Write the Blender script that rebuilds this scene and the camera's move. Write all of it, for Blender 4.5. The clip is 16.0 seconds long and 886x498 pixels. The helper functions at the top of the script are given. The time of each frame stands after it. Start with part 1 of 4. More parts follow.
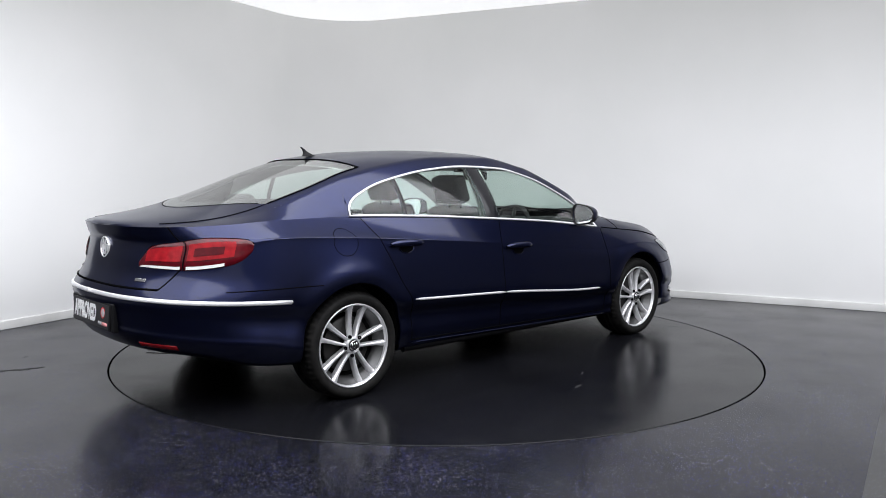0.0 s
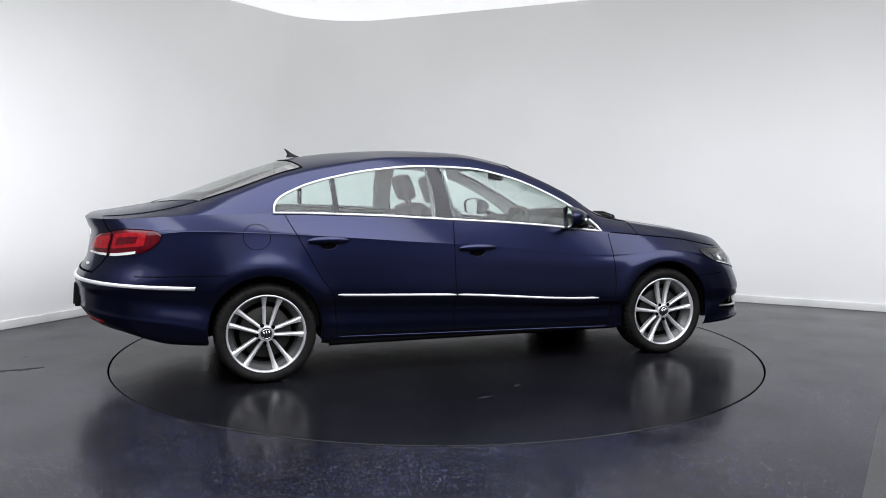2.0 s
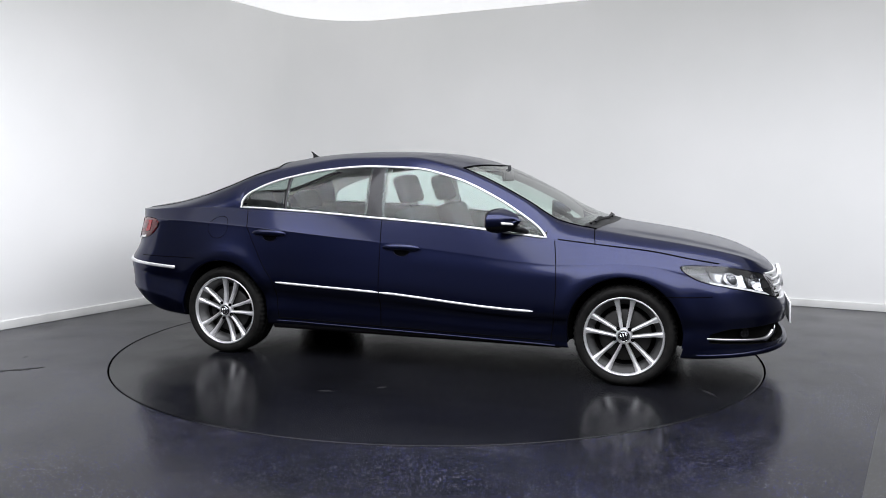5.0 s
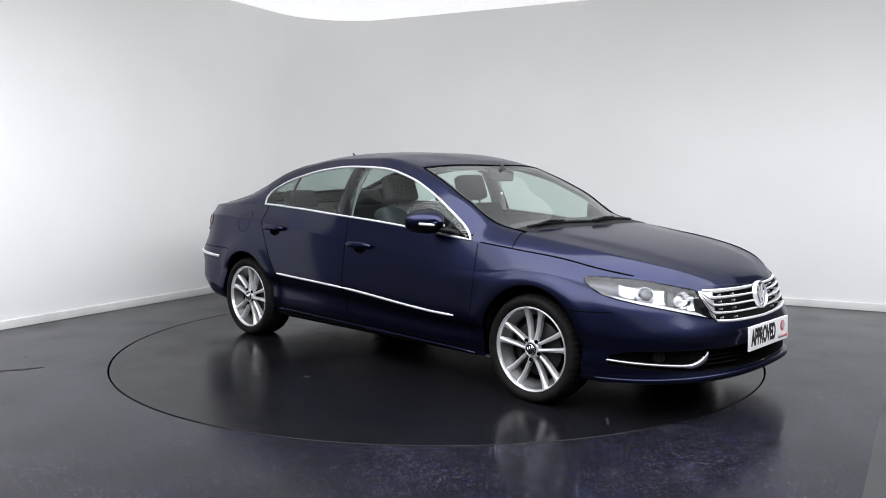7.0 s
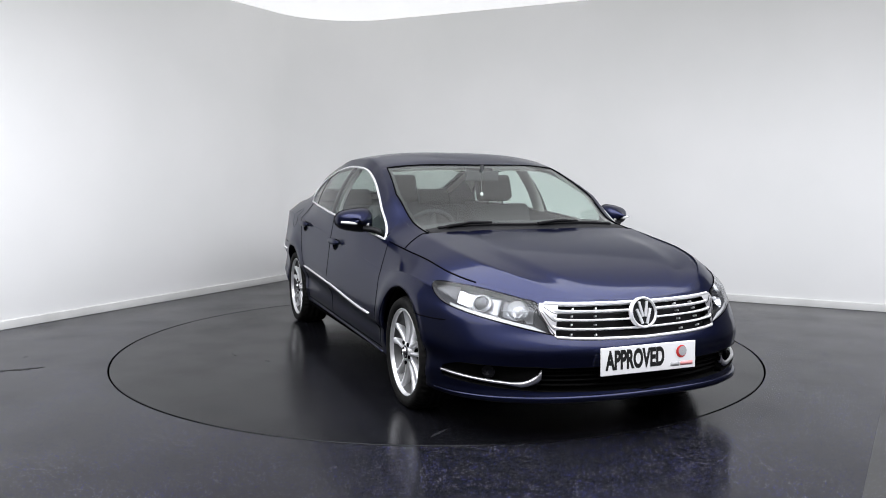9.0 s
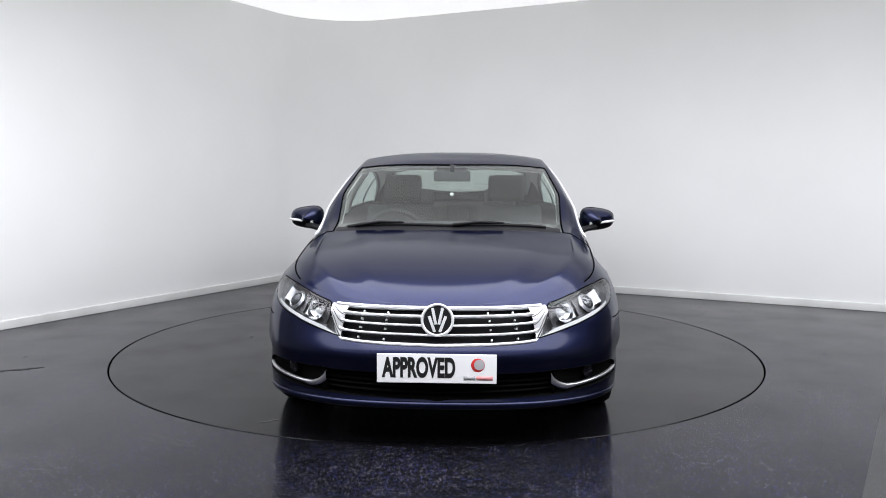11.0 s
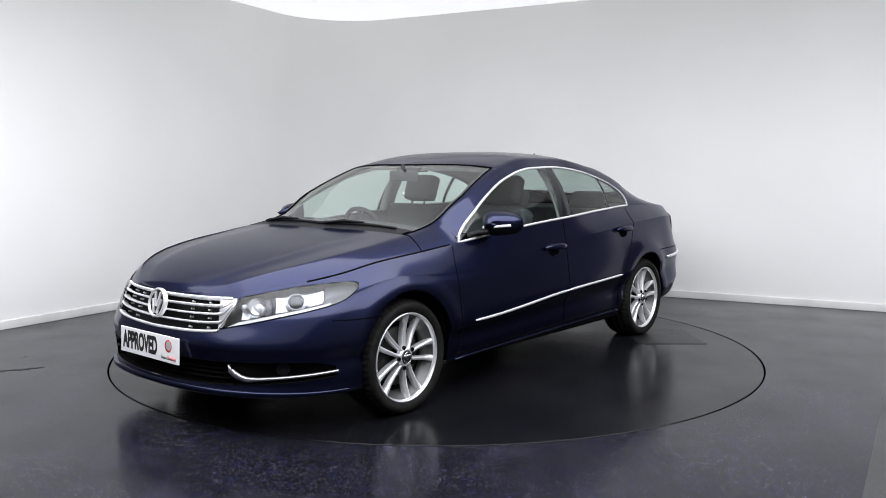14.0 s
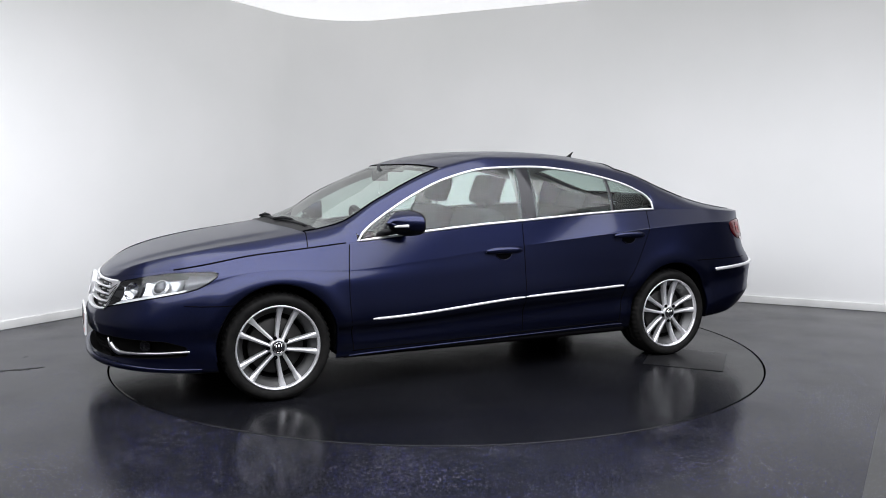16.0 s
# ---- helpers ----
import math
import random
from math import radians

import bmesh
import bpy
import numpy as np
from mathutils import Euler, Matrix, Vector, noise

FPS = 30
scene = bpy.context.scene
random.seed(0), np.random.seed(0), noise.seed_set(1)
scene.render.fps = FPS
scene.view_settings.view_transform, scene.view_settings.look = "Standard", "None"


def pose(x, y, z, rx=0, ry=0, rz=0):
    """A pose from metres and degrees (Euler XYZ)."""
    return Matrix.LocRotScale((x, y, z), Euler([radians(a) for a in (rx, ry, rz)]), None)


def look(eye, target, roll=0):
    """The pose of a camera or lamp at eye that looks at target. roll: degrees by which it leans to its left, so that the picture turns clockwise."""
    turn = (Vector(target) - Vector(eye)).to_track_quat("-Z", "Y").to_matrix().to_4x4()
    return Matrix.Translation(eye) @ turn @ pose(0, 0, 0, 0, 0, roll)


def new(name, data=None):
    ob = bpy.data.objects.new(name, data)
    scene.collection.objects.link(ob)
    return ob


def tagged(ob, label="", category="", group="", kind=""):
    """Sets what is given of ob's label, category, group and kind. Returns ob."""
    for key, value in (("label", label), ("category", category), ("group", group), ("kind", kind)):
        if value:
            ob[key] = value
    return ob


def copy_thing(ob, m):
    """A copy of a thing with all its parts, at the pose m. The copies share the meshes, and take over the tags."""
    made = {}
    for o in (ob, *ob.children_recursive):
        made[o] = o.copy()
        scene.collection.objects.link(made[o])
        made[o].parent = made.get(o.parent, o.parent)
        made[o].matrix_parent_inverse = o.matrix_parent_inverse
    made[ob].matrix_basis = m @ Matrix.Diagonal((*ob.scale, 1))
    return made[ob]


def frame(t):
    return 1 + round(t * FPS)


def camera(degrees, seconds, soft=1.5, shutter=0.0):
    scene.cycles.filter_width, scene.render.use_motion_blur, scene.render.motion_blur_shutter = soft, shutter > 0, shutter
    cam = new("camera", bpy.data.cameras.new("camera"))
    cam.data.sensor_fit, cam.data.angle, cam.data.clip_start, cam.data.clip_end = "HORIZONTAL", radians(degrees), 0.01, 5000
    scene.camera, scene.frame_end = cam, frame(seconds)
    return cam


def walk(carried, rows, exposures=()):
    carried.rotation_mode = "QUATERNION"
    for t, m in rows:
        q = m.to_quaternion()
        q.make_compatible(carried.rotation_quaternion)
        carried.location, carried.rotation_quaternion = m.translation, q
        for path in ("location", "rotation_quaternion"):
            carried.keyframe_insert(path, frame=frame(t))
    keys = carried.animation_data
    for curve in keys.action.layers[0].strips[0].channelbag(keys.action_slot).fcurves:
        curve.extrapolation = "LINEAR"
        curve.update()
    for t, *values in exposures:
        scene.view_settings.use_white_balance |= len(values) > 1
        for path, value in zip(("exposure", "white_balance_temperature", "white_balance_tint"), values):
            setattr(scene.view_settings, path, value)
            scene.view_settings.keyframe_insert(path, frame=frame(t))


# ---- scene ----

# the fixed camera on its stand, level with the side windows of the car
cam = camera(57.43, 16.0, soft=0.95)
EYE = (0.0, -5.827, 1.2426)
AIM = (EYE[0] + 10 * math.sin(0.006536), EYE[1] + 10 * math.cos(0.006536), EYE[2] - 10 * math.tan(0.0932845))
walk(cam, [(0.0, look(EYE, AIM, 0.198)), (16.0, look(EYE, AIM, 0.198))], exposures=[(0.0, 0.0), (16.0, 0.0)])


def turn_at(t):
    """The heading of the car on the turntable, in degrees."""
    return 42.177 - 12.218 * t - 0.00388 * t * t - 0.00019 * t ** 3


# ---- light: a white room under unseen lamps and a ceiling that glows ----
world = bpy.data.worlds.new("studio_world")
scene.world = world
world.use_nodes = True
world.node_tree.nodes["Background"].inputs["Color"].default_value = (0.9, 0.95, 1.0, 1)
world.node_tree.nodes["Background"].inputs["Strength"].default_value = 0.05


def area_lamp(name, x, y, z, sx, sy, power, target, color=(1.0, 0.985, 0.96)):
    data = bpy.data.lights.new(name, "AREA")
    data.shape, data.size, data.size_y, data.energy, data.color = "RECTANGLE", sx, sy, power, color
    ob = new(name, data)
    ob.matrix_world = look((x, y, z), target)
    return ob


# unseen lamps in rows under the ceiling, above and before the camera's place
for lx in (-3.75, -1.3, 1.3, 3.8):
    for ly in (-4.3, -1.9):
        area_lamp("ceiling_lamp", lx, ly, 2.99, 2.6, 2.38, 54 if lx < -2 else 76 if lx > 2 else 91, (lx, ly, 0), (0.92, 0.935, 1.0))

# ---- materials ----
def material(name, color=(0.8, 0.8, 0.8), rough=0.5, metal=0.0, **extra):
    m = bpy.data.materials.new(name)
    m.use_nodes = True
    b = m.node_tree.nodes["Principled BSDF"]
    b.inputs["Base Color"].default_value = (*color, 1)
    b.inputs["Roughness"].default_value = rough
    b.inputs["Metallic"].default_value = metal
    for k, v in extra.items():
        b.inputs[k.replace("_", " ")].default_value = v
    return m


def nodes_of(m):
    nt = m.node_tree
    return nt, nt.nodes["Principled BSDF"], lambda kind: nt.nodes.new(kind), nt.links.new


def add_noise(m, scale, low, high, detail=4.0, socket="Base Color", coords="Object"):
    """Drives a socket of the material by noise between two values or two colours."""
    nt, b, node, link = nodes_of(m)
    tc, no, ra = node("ShaderNodeTexCoord"), node("ShaderNodeTexNoise"), node("ShaderNodeValToRGB")
    no.inputs["Scale"].default_value, no.inputs["Detail"].default_value = scale, detail
    ra.color_ramp.elements[0].position, ra.color_ramp.elements[1].position = 0.35, 0.68
    as_rgb = lambda c: (*c, 1) if isinstance(c, tuple) else (c, c, c, 1)
    ra.color_ramp.elements[0].color, ra.color_ramp.elements[1].color = as_rgb(low), as_rgb(high)
    link(tc.outputs[coords], no.inputs["Vector"])
    link(no.outputs["Fac"], ra.inputs["Fac"])
    link(ra.outputs["Color"], b.inputs[socket])
    return ra


def add_bump(m, scale, strength, distance=0.002, detail=4.0):
    nt, b, node, link = nodes_of(m)
    tc, no, bu = node("ShaderNodeTexCoord"), node("ShaderNodeTexNoise"), node("ShaderNodeBump")
    no.inputs["Scale"].default_value, no.inputs["Detail"].default_value = scale, detail
    bu.inputs["Strength"].default_value, bu.inputs["Distance"].default_value = strength, distance
    link(tc.outputs["Object"], no.inputs["Vector"])
    link(no.outputs["Fac"], bu.inputs["Height"])
    link(bu.outputs["Normal"], b.inputs["Normal"])


WALL = material("white_wall_paint", (0.8, 0.8, 0.79), 0.75)
add_noise(WALL, 0.8, (0.775, 0.78, 0.772), (0.815, 0.815, 0.81), 3.0)
add_bump(WALL, 160, 0.12, 0.001)
# the whole ceiling is given an even glow that fills the walls
CEIL = material("glowing_white_ceiling", (0.84, 0.84, 0.83), 0.6, Emission_Color=(0.972, 0.976, 1.0, 1), Emission_Strength=0.68)
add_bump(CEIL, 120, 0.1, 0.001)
# grey of the unseen walls, dark to hold reflections in the paint down
DARKWALL = material("unseen_wall_grey", (0.15, 0.15, 0.155), 0.8)
add_noise(DARKWALL, 1.2, (0.13, 0.13, 0.135), (0.17, 0.17, 0.175))
TRIM = material("white_skirting_gloss", (0.62, 0.62, 0.6), 0.4)
add_noise(TRIM, 3.0, (0.56, 0.56, 0.545), (0.66, 0.66, 0.645))


def floor_material(name, base_low, base_high, flecks=1.0, rough=(0.13, 0.25)):
    """Dark speckled vinyl: flecks in blue and pale grey, smears of dirt, uneven gloss."""
    m = material(name, base_low, 0.22, Specular_IOR_Level=0.115, Specular_Tint=(0.99, 0.99, 1.0, 1))
    nt, b, node, link = nodes_of(m)
    tc = node("ShaderNodeTexCoord")
    big, ramp = node("ShaderNodeTexNoise"), node("ShaderNodeValToRGB")
    big.inputs["Scale"].default_value, big.inputs["Detail"].default_value = 0.9, 6.0
    ramp.color_ramp.elements[0].position, ramp.color_ramp.elements[1].position = 0.3, 0.7
    ramp.color_ramp.elements[0].color, ramp.color_ramp.elements[1].color = (*base_low, 1), (*base_high, 1)
    link(tc.outputs["Object"], big.inputs["Vector"])
    link(big.outputs["Fac"], ramp.inputs["Fac"])
    vor, less, pick = node("ShaderNodeTexVoronoi"), node("ShaderNodeMath"), node("ShaderNodeValToRGB")
    vor.inputs["Scale"].default_value = 145.0
    less.operation, less.inputs[1].default_value = "LESS_THAN", 0.3
    link(tc.outputs["Object"], vor.inputs["Vector"])
    link(vor.outputs["Distance"], less.inputs[0])
    cr = pick.color_ramp
    cr.interpolation = "CONSTANT"
    cr.elements[0].position, cr.elements[0].color = 0.0, (0.03, 0.032, 0.04, 1)
    cr.elements[1].position, cr.elements[1].color = 0.6, (0.07, 0.08, 0.29, 1)
    e = cr.elements.new(0.84)
    e.color = (0.42, 0.42, 0.46, 1)
    sep = node("ShaderNodeSeparateColor")
    link(vor.outputs["Color"], sep.inputs["Color"])
    link(sep.outputs["Red"], pick.inputs["Fac"])
    keep, both, mix = node("ShaderNodeMath"), node("ShaderNodeMath"), node("ShaderNodeMix")
    keep.operation, keep.inputs[1].default_value = "GREATER_THAN", 0.64
    both.operation = "MULTIPLY"
    link(sep.outputs["Red"], keep.inputs[0])
    link(keep.outputs[0], both.inputs[0])
    link(less.outputs[0], both.inputs[1])
    amount = node("ShaderNodeMath")
    amount.operation, amount.inputs[1].default_value = "MULTIPLY", flecks
    patch, pr, pm = node("ShaderNodeTexNoise"), node("ShaderNodeMapRange"), node("ShaderNodeMath")
    patch.inputs["Scale"].default_value, patch.inputs["Detail"].default_value = 2.6, 5.0
    pr.inputs["From Min"].default_value, pr.inputs["From Max"].default_value = 0.36, 0.64
    pr.inputs["To Min"].default_value, pr.inputs["To Max"].default_value = 0.3, 1.0
    pm.operation = "MULTIPLY"
    link(tc.outputs["Object"], patch.inputs["Vector"])
    link(patch.outputs["Fac"], pr.inputs["Value"])
    link(pr.outputs["Result"], pm.inputs[0])
    link(both.outputs[0], pm.inputs[1])
    link(pm.outputs[0], amount.inputs[0])
    mix.data_type = "RGBA"
    link(amount.outputs[0], mix.inputs["Factor"])
    link(ramp.outputs["Color"], mix.inputs["A"])
    link(pick.outputs["Color"], mix.inputs["B"])
    link(mix.outputs["Result"], b.inputs["Base Color"])
    gl, gr = node("ShaderNodeTexNoise"), node("ShaderNodeMapRange")
    gl.inputs["Scale"].default_value, gl.inputs["Detail"].default_value = 2.2, 7.0
    gr.inputs["To Min"].default_value, gr.inputs["To Max"].default_value = rough
    gr.inputs["From Min"].default_value, gr.inputs["From Max"].default_value = 0.3, 0.7
    link(tc.outputs["Object"], gl.inputs["Vector"])
    link(gl.outputs["Fac"], gr.inputs["Value"])
    link(gr.outputs["Result"], b.inputs["Roughness"])
    fine, bump = node("ShaderNodeTexNoise"), node("ShaderNodeBump")
    fine.inputs["Scale"].default_value, fine.inputs["Detail"].default_value = 60.0, 3.0
    bump.inputs["Strength"].default_value, bump.inputs["Distance"].default_value = 0.06, 0.001
    link(tc.outputs["Object"], fine.inputs["Vector"])
    link(fine.outputs["Fac"], bump.inputs["Height"])
    link(bump.outputs["Normal"], b.inputs["Normal"])
    return m


FLOOR = floor_material("speckled_dark_vinyl", (0.0036, 0.0037, 0.005), (0.0085, 0.0087, 0.0115), 0.9)
DISC = floor_material("speckled_turntable_vinyl", (0.0028, 0.0029, 0.0036), (0.006, 0.0061, 0.0075), 0.08, (0.16, 0.27))
FLOOR_PALE = floor_material("worn_grey_vinyl", (0.02, 0.02, 0.0195), (0.034, 0.034, 0.033), 0.5, (0.25, 0.38))
GAP = material("gap_black", (0.003, 0.003, 0.0035), 0.8, Specular_IOR_Level=0.0)

PAINT = material("metallic_blue_paint", (0.012, 0.015, 0.055), 0.34, 0.97, Coat_Weight=0.65, Coat_Roughness=0.06, Coat_IOR=1.45, Specular_IOR_Level=0.15, Specular_Tint=(0.38, 0.4, 0.46, 1))


def paint_nodes(m):
    """Metal flake in the base coat and a light film of dust in the lacquer."""
    nt, b, node, link = nodes_of(m)
    tc, vor, mix = node("ShaderNodeTexCoord"), node("ShaderNodeTexVoronoi"), node("ShaderNodeMix")
    vor.inputs["Scale"].default_value = 700.0
    mix.data_type = "RGBA"
    mix.inputs["A"].default_value, mix.inputs["B"].default_value = (0.0065, 0.0086, 0.030, 1), (0.0134, 0.0178, 0.0595, 1)
    sep = node("ShaderNodeSeparateColor")
    link(tc.outputs["Object"], vor.inputs["Vector"])
    link(vor.outputs["Color"], sep.inputs["Color"])
    link(sep.outputs["Red"], mix.inputs["Factor"])
    link(mix.outputs["Result"], b.inputs["Base Color"])
    dust, mr = node("ShaderNodeTexNoise"), node("ShaderNodeMapRange")
    dust.inputs["Scale"].default_value, dust.inputs["Detail"].default_value = 3.0, 6.0
    mr.inputs["To Min"].default_value, mr.inputs["To Max"].default_value = 0.07, 0.15
    link(tc.outputs["Object"], dust.inputs["Vector"])
    link(dust.outputs["Fac"], mr.inputs["Value"])
    link(mr.outputs["Result"], b.inputs["Coat Roughness"])


paint_nodes(PAINT)
CHROME = material("polished_chrome", (0.6, 0.6, 0.61), 0.13, 1.0)
STRIP = material("bright_trim", (0.85, 0.85, 0.86), 0.28, 0.55)
ALLOY = material("silver_alloy_paint", (0.78, 0.78, 0.79), 0.32, 0.7)
add_noise(ALLOY, 9.0, (0.74, 0.74, 0.75), (0.82, 0.82, 0.83))
# the alloy colour darkened, for the shade inside the rims
ALLOY_DARK = material("darkened_alloy", (0.1, 0.1, 0.1), 0.42, 0.8)
SATIN = material("satin_chrome", (0.5, 0.5, 0.51), 0.28, 0.9)
RUBBER = material("tyre_rubber", (0.008, 0.008, 0.0075), 0.7, Specular_IOR_Level=0.12)
add_noise(RUBBER, 30.0, (0.005, 0.005, 0.005), (0.011, 0.0105, 0.0098))
add_bump(RUBBER, 240, 0.25, 0.002)
PLASTIC = material("black_plastic", (0.006, 0.006, 0.007), 0.5, Specular_IOR_Level=0.18)
add_bump(PLASTIC, 300, 0.1, 0.001)
GLOSS = material("gloss_black_pillar", (0.008, 0.008, 0.01), 0.15, 0.0, Specular_IOR_Level=0.3)
DISCMETAL = material("brake_disc_steel", (0.03, 0.029, 0.028), 0.5, 0.6)
UNDER = material("underbody_black", (0.004, 0.004, 0.004), 0.85, Specular_IOR_Level=0.05)
TRIMGREY = material("pale_interior_lining", (0.72, 0.72, 0.69), 0.8)
VISOR = material("grey_visor_cloth", (0.2, 0.2, 0.195), 0.9)
SEAT = material("charcoal_seat_leather", (0.05, 0.05, 0.053), 0.6, Specular_IOR_Level=0.2)
add_noise(SEAT, 14.0, (0.032, 0.034, 0.036), (0.046, 0.048, 0.052))
DASH = material("dark_dashboard_plastic", (0.04, 0.04, 0.042), 0.8, Specular_IOR_Level=0.08)
add_noise(DASH, 10.0, (0.034, 0.034, 0.036), (0.046, 0.046, 0.048))
WHITE = material("white_acrylic_plate", (0.82, 0.82, 0.82), 0.3)
INK = material("black_print", (0.01, 0.01, 0.01), 0.4)
RED_INK = material("red_print", (0.55, 0.03, 0.03), 0.4)
GREY_INK = material("grey_print", (0.4, 0.4, 0.41), 0.4)
PALE_RED = material("pale_red_print", (0.75, 0.3, 0.3), 0.4)
DARKLAMP = material("lamp_housing_grey", (0.08, 0.08, 0.084), 0.35, 0.35)
add_noise(DARKLAMP, 5.0, (0.065, 0.065, 0.069), (0.095, 0.095, 0.1))
PROJECTOR = material("grey_projector_lens", (0.06, 0.062, 0.066), 0.2, 0.3)
ENDPIECE = material("brushed_grille_end", (0.52, 0.52, 0.53), 0.36, 0.8)
BLACK_PLATE = material("black_acrylic_plate", (0.012, 0.012, 0.013), 0.3)
MIRROR = material("mirror_glass", (0.9, 0.9, 0.9), 0.02, 1.0)
LAMPWHITE = material("clear_white_lens", (0.66, 0.66, 0.65), 0.12, 0.0, Coat_Weight=1.0)


def glass(name, tint, mirror=0.035, rough=0.01):
    """Thin pane: light passes straight through, tinted, under a Fresnel gloss."""
    m = bpy.data.materials.new(name)
    m.use_nodes = True
    nt = m.node_tree
    nt.nodes.remove(nt.nodes["Principled BSDF"])
    out = nt.nodes["Material Output"]
    tr, gl, mix, lw, pw, ma = (nt.nodes.new(k) for k in ("ShaderNodeBsdfTransparent", "ShaderNodeBsdfGlossy", "ShaderNodeMixShader", "ShaderNodeLayerWeight", "ShaderNodeMath", "ShaderNodeMath"))
    tr.inputs["Color"].default_value = (*tint, 1)
    gl.inputs["Roughness"].default_value = rough
    lw.inputs["Blend"].default_value = 0.5
    pw.operation, pw.inputs[1].default_value = "POWER", 5.0
    ma.operation, ma.inputs[1].default_value, ma.inputs[2].default_value = "MULTIPLY_ADD", 1.0 - mirror, mirror
    nt.links.new(lw.outputs["Facing"], pw.inputs[0])
    nt.links.new(pw.outputs[0], ma.inputs[0])
    nt.links.new(ma.outputs[0], mix.inputs["Fac"])
    nt.links.new(tr.outputs[0], mix.inputs[1])
    nt.links.new(gl.outputs[0], mix.inputs[2])
    nt.links.new(mix.outputs[0], out.inputs["Surface"])
    return m


GLASS = glass("tinted_car_glass", (0.84, 0.95, 0.91), 0.05)
SCREEN = glass("windscreen_glass", (0.84, 0.94, 0.89), 0.13, 0.02)
GLASS_DARK = glass("tinted_rear_glass", (0.85, 0.95, 0.9), 0.36, 0.03)
LENS = glass("clear_lamp_lens", (0.88, 0.9, 0.92), 0.05)
RED = material("red_lamp_lens", (0.22, 0.004, 0.007), 0.25, 0.0, Coat_Weight=0.2, Coat_Roughness=0.05, Specular_IOR_Level=0.25)
add_noise(RED, 25.0, (0.19, 0.003, 0.007), (0.3, 0.006, 0.011))
RED_DARK = material("smoked_red_lens", (0.07, 0.002, 0.005), 0.2, 0.0, Coat_Weight=0.25, Specular_IOR_Level=0.25)
add_noise(RED_DARK, 25.0, (0.05, 0.0014, 0.004), (0.085, 0.002, 0.006))

# ---- helpers for meshes ----
def mesh_object(name, bm, mat, smooth=True):
    me = bpy.data.meshes.new(name)
    bm.to_mesh(me)
    bm.free()
    for f in me.polygons:
        f.use_smooth = smooth
    me.materials.append(mat)
    return new(name, me)


def part(name, bm, mat, parent, label="", smooth=True):
    ob = mesh_object(name, bm, mat, smooth)
    ob.parent = parent
    return tagged(ob, label) if label else ob


def box(bm, x0, y0, z0, x1, y1, z1, bevel=0.0, m=None):
    made = bmesh.ops.create_cube(bm, size=1.0)["verts"]
    bmesh.ops.scale(bm, vec=(x1 - x0, y1 - y0, z1 - z0), verts=made)
    bmesh.ops.translate(bm, vec=((x0 + x1) / 2, (y0 + y1) / 2, (z0 + z1) / 2), verts=made)
    if bevel:
        edges = list({e for v in made for e in v.link_edges})
        out = bmesh.ops.bevel(bm, geom=edges, offset=bevel, segments=3, profile=0.7, affect="EDGES")
        made = list({v for v in made if v.is_valid} | set(out["verts"]))
    if m is not None:
        bmesh.ops.transform(bm, matrix=m, verts=made)
    return made


def grid_bm(rows, bm=None, closed=False, skip=None):
    """A sheet of quads through rows of points; skip(i, j) leaves a quad out."""
    bm = bm or bmesh.new()
    vs = [[bm.verts.new(p) for p in row] for row in rows]
    for i in range(len(vs) - 1):
        n = len(vs[i])
        for j in range(n if closed else n - 1):
            if skip and skip(i, j):
                continue
            k = (j + 1) % n
            try:
                bm.faces.new((vs[i][j], vs[i][k], vs[i + 1][k], vs[i + 1][j]))
            except ValueError:
                pass
    return bm


def tube(points, radius, sides=8, bm=None, closed=False, flat=1.0):
    """A rod along points, with capped ends."""
    pts = [Vector(p) for p in points]
    rows = []
    n = len(pts)
    for i, p in enumerate(pts):
        a = pts[(i - 1) % n] if closed or i else pts[0]
        b = pts[(i + 1) % n] if closed or i < n - 1 else pts[-1]
        d = (b - a).normalized()
        side = d.cross(Vector((0, 0, 1)))
        if side.length < 1e-4:
            side = Vector((1, 0, 0))
        side.normalize()
        up = side.cross(d)
        r = radius(i / max(1, n - 1)) if callable(radius) else radius
        rows.append([p + (side * math.cos(q) + up * math.sin(q) * flat) * r for q in (2 * math.pi * k / sides for k in range(sides))])
    if closed:
        rows.append(rows[0])
    bm = grid_bm(rows, bm, closed=True)
    if not closed:
        bm.verts.ensure_lookup_table()
        for row in (bm.verts[-sides * n:][:sides], bm.verts[-sides:]):
            try:
                bm.faces.new(row)
            except ValueError:
                pass
    return bm


def lathe(profile, steps=64, axis="y", bm=None):
    """Turns a profile of (radius, along) about an axis."""
    rows = []
    for r, a in profile:
        row = []
        for k in range(steps):
            q = 2 * math.pi * k / steps
            row.append((r * math.cos(q), a, r * math.sin(q)) if axis == "y" else (r * math.cos(q), r * math.sin(q), a))
        rows.append(row)
    return grid_bm(rows, bm, closed=True)


# ---- the room: two white walls that meet in a rounded corner, closed beside and behind the camera by unseen grey walls ----
CORNER = Vector((-1.375, 4.225, 0))
ALONG_L = Vector((-0.485, -0.8745, 0))
ALONG_R = Vector((0.8893, -0.4573, 0))
LEN_L, LEN_R, ROOM_H, ROUND = 12.5, 10.5, 3.03, 0.85
WHITE_L, WHITE_R = 4.75, 6.6


def plan_point(a, b):
    """A place on the floor, a metres along the one wall's way and b along the other's."""
    return CORNER + ALONG_L * a + ALONG_R * b


def rounded_corner(radius, steps=20):
    """The wall's line round the corner, from the one wall to the other."""
    out = []
    for k in range(steps + 1):
        q = math.pi / 2 * k / steps
        out.append(plan_point(radius * (1 - math.sin(q)), radius * (1 - math.cos(q))))
    return out


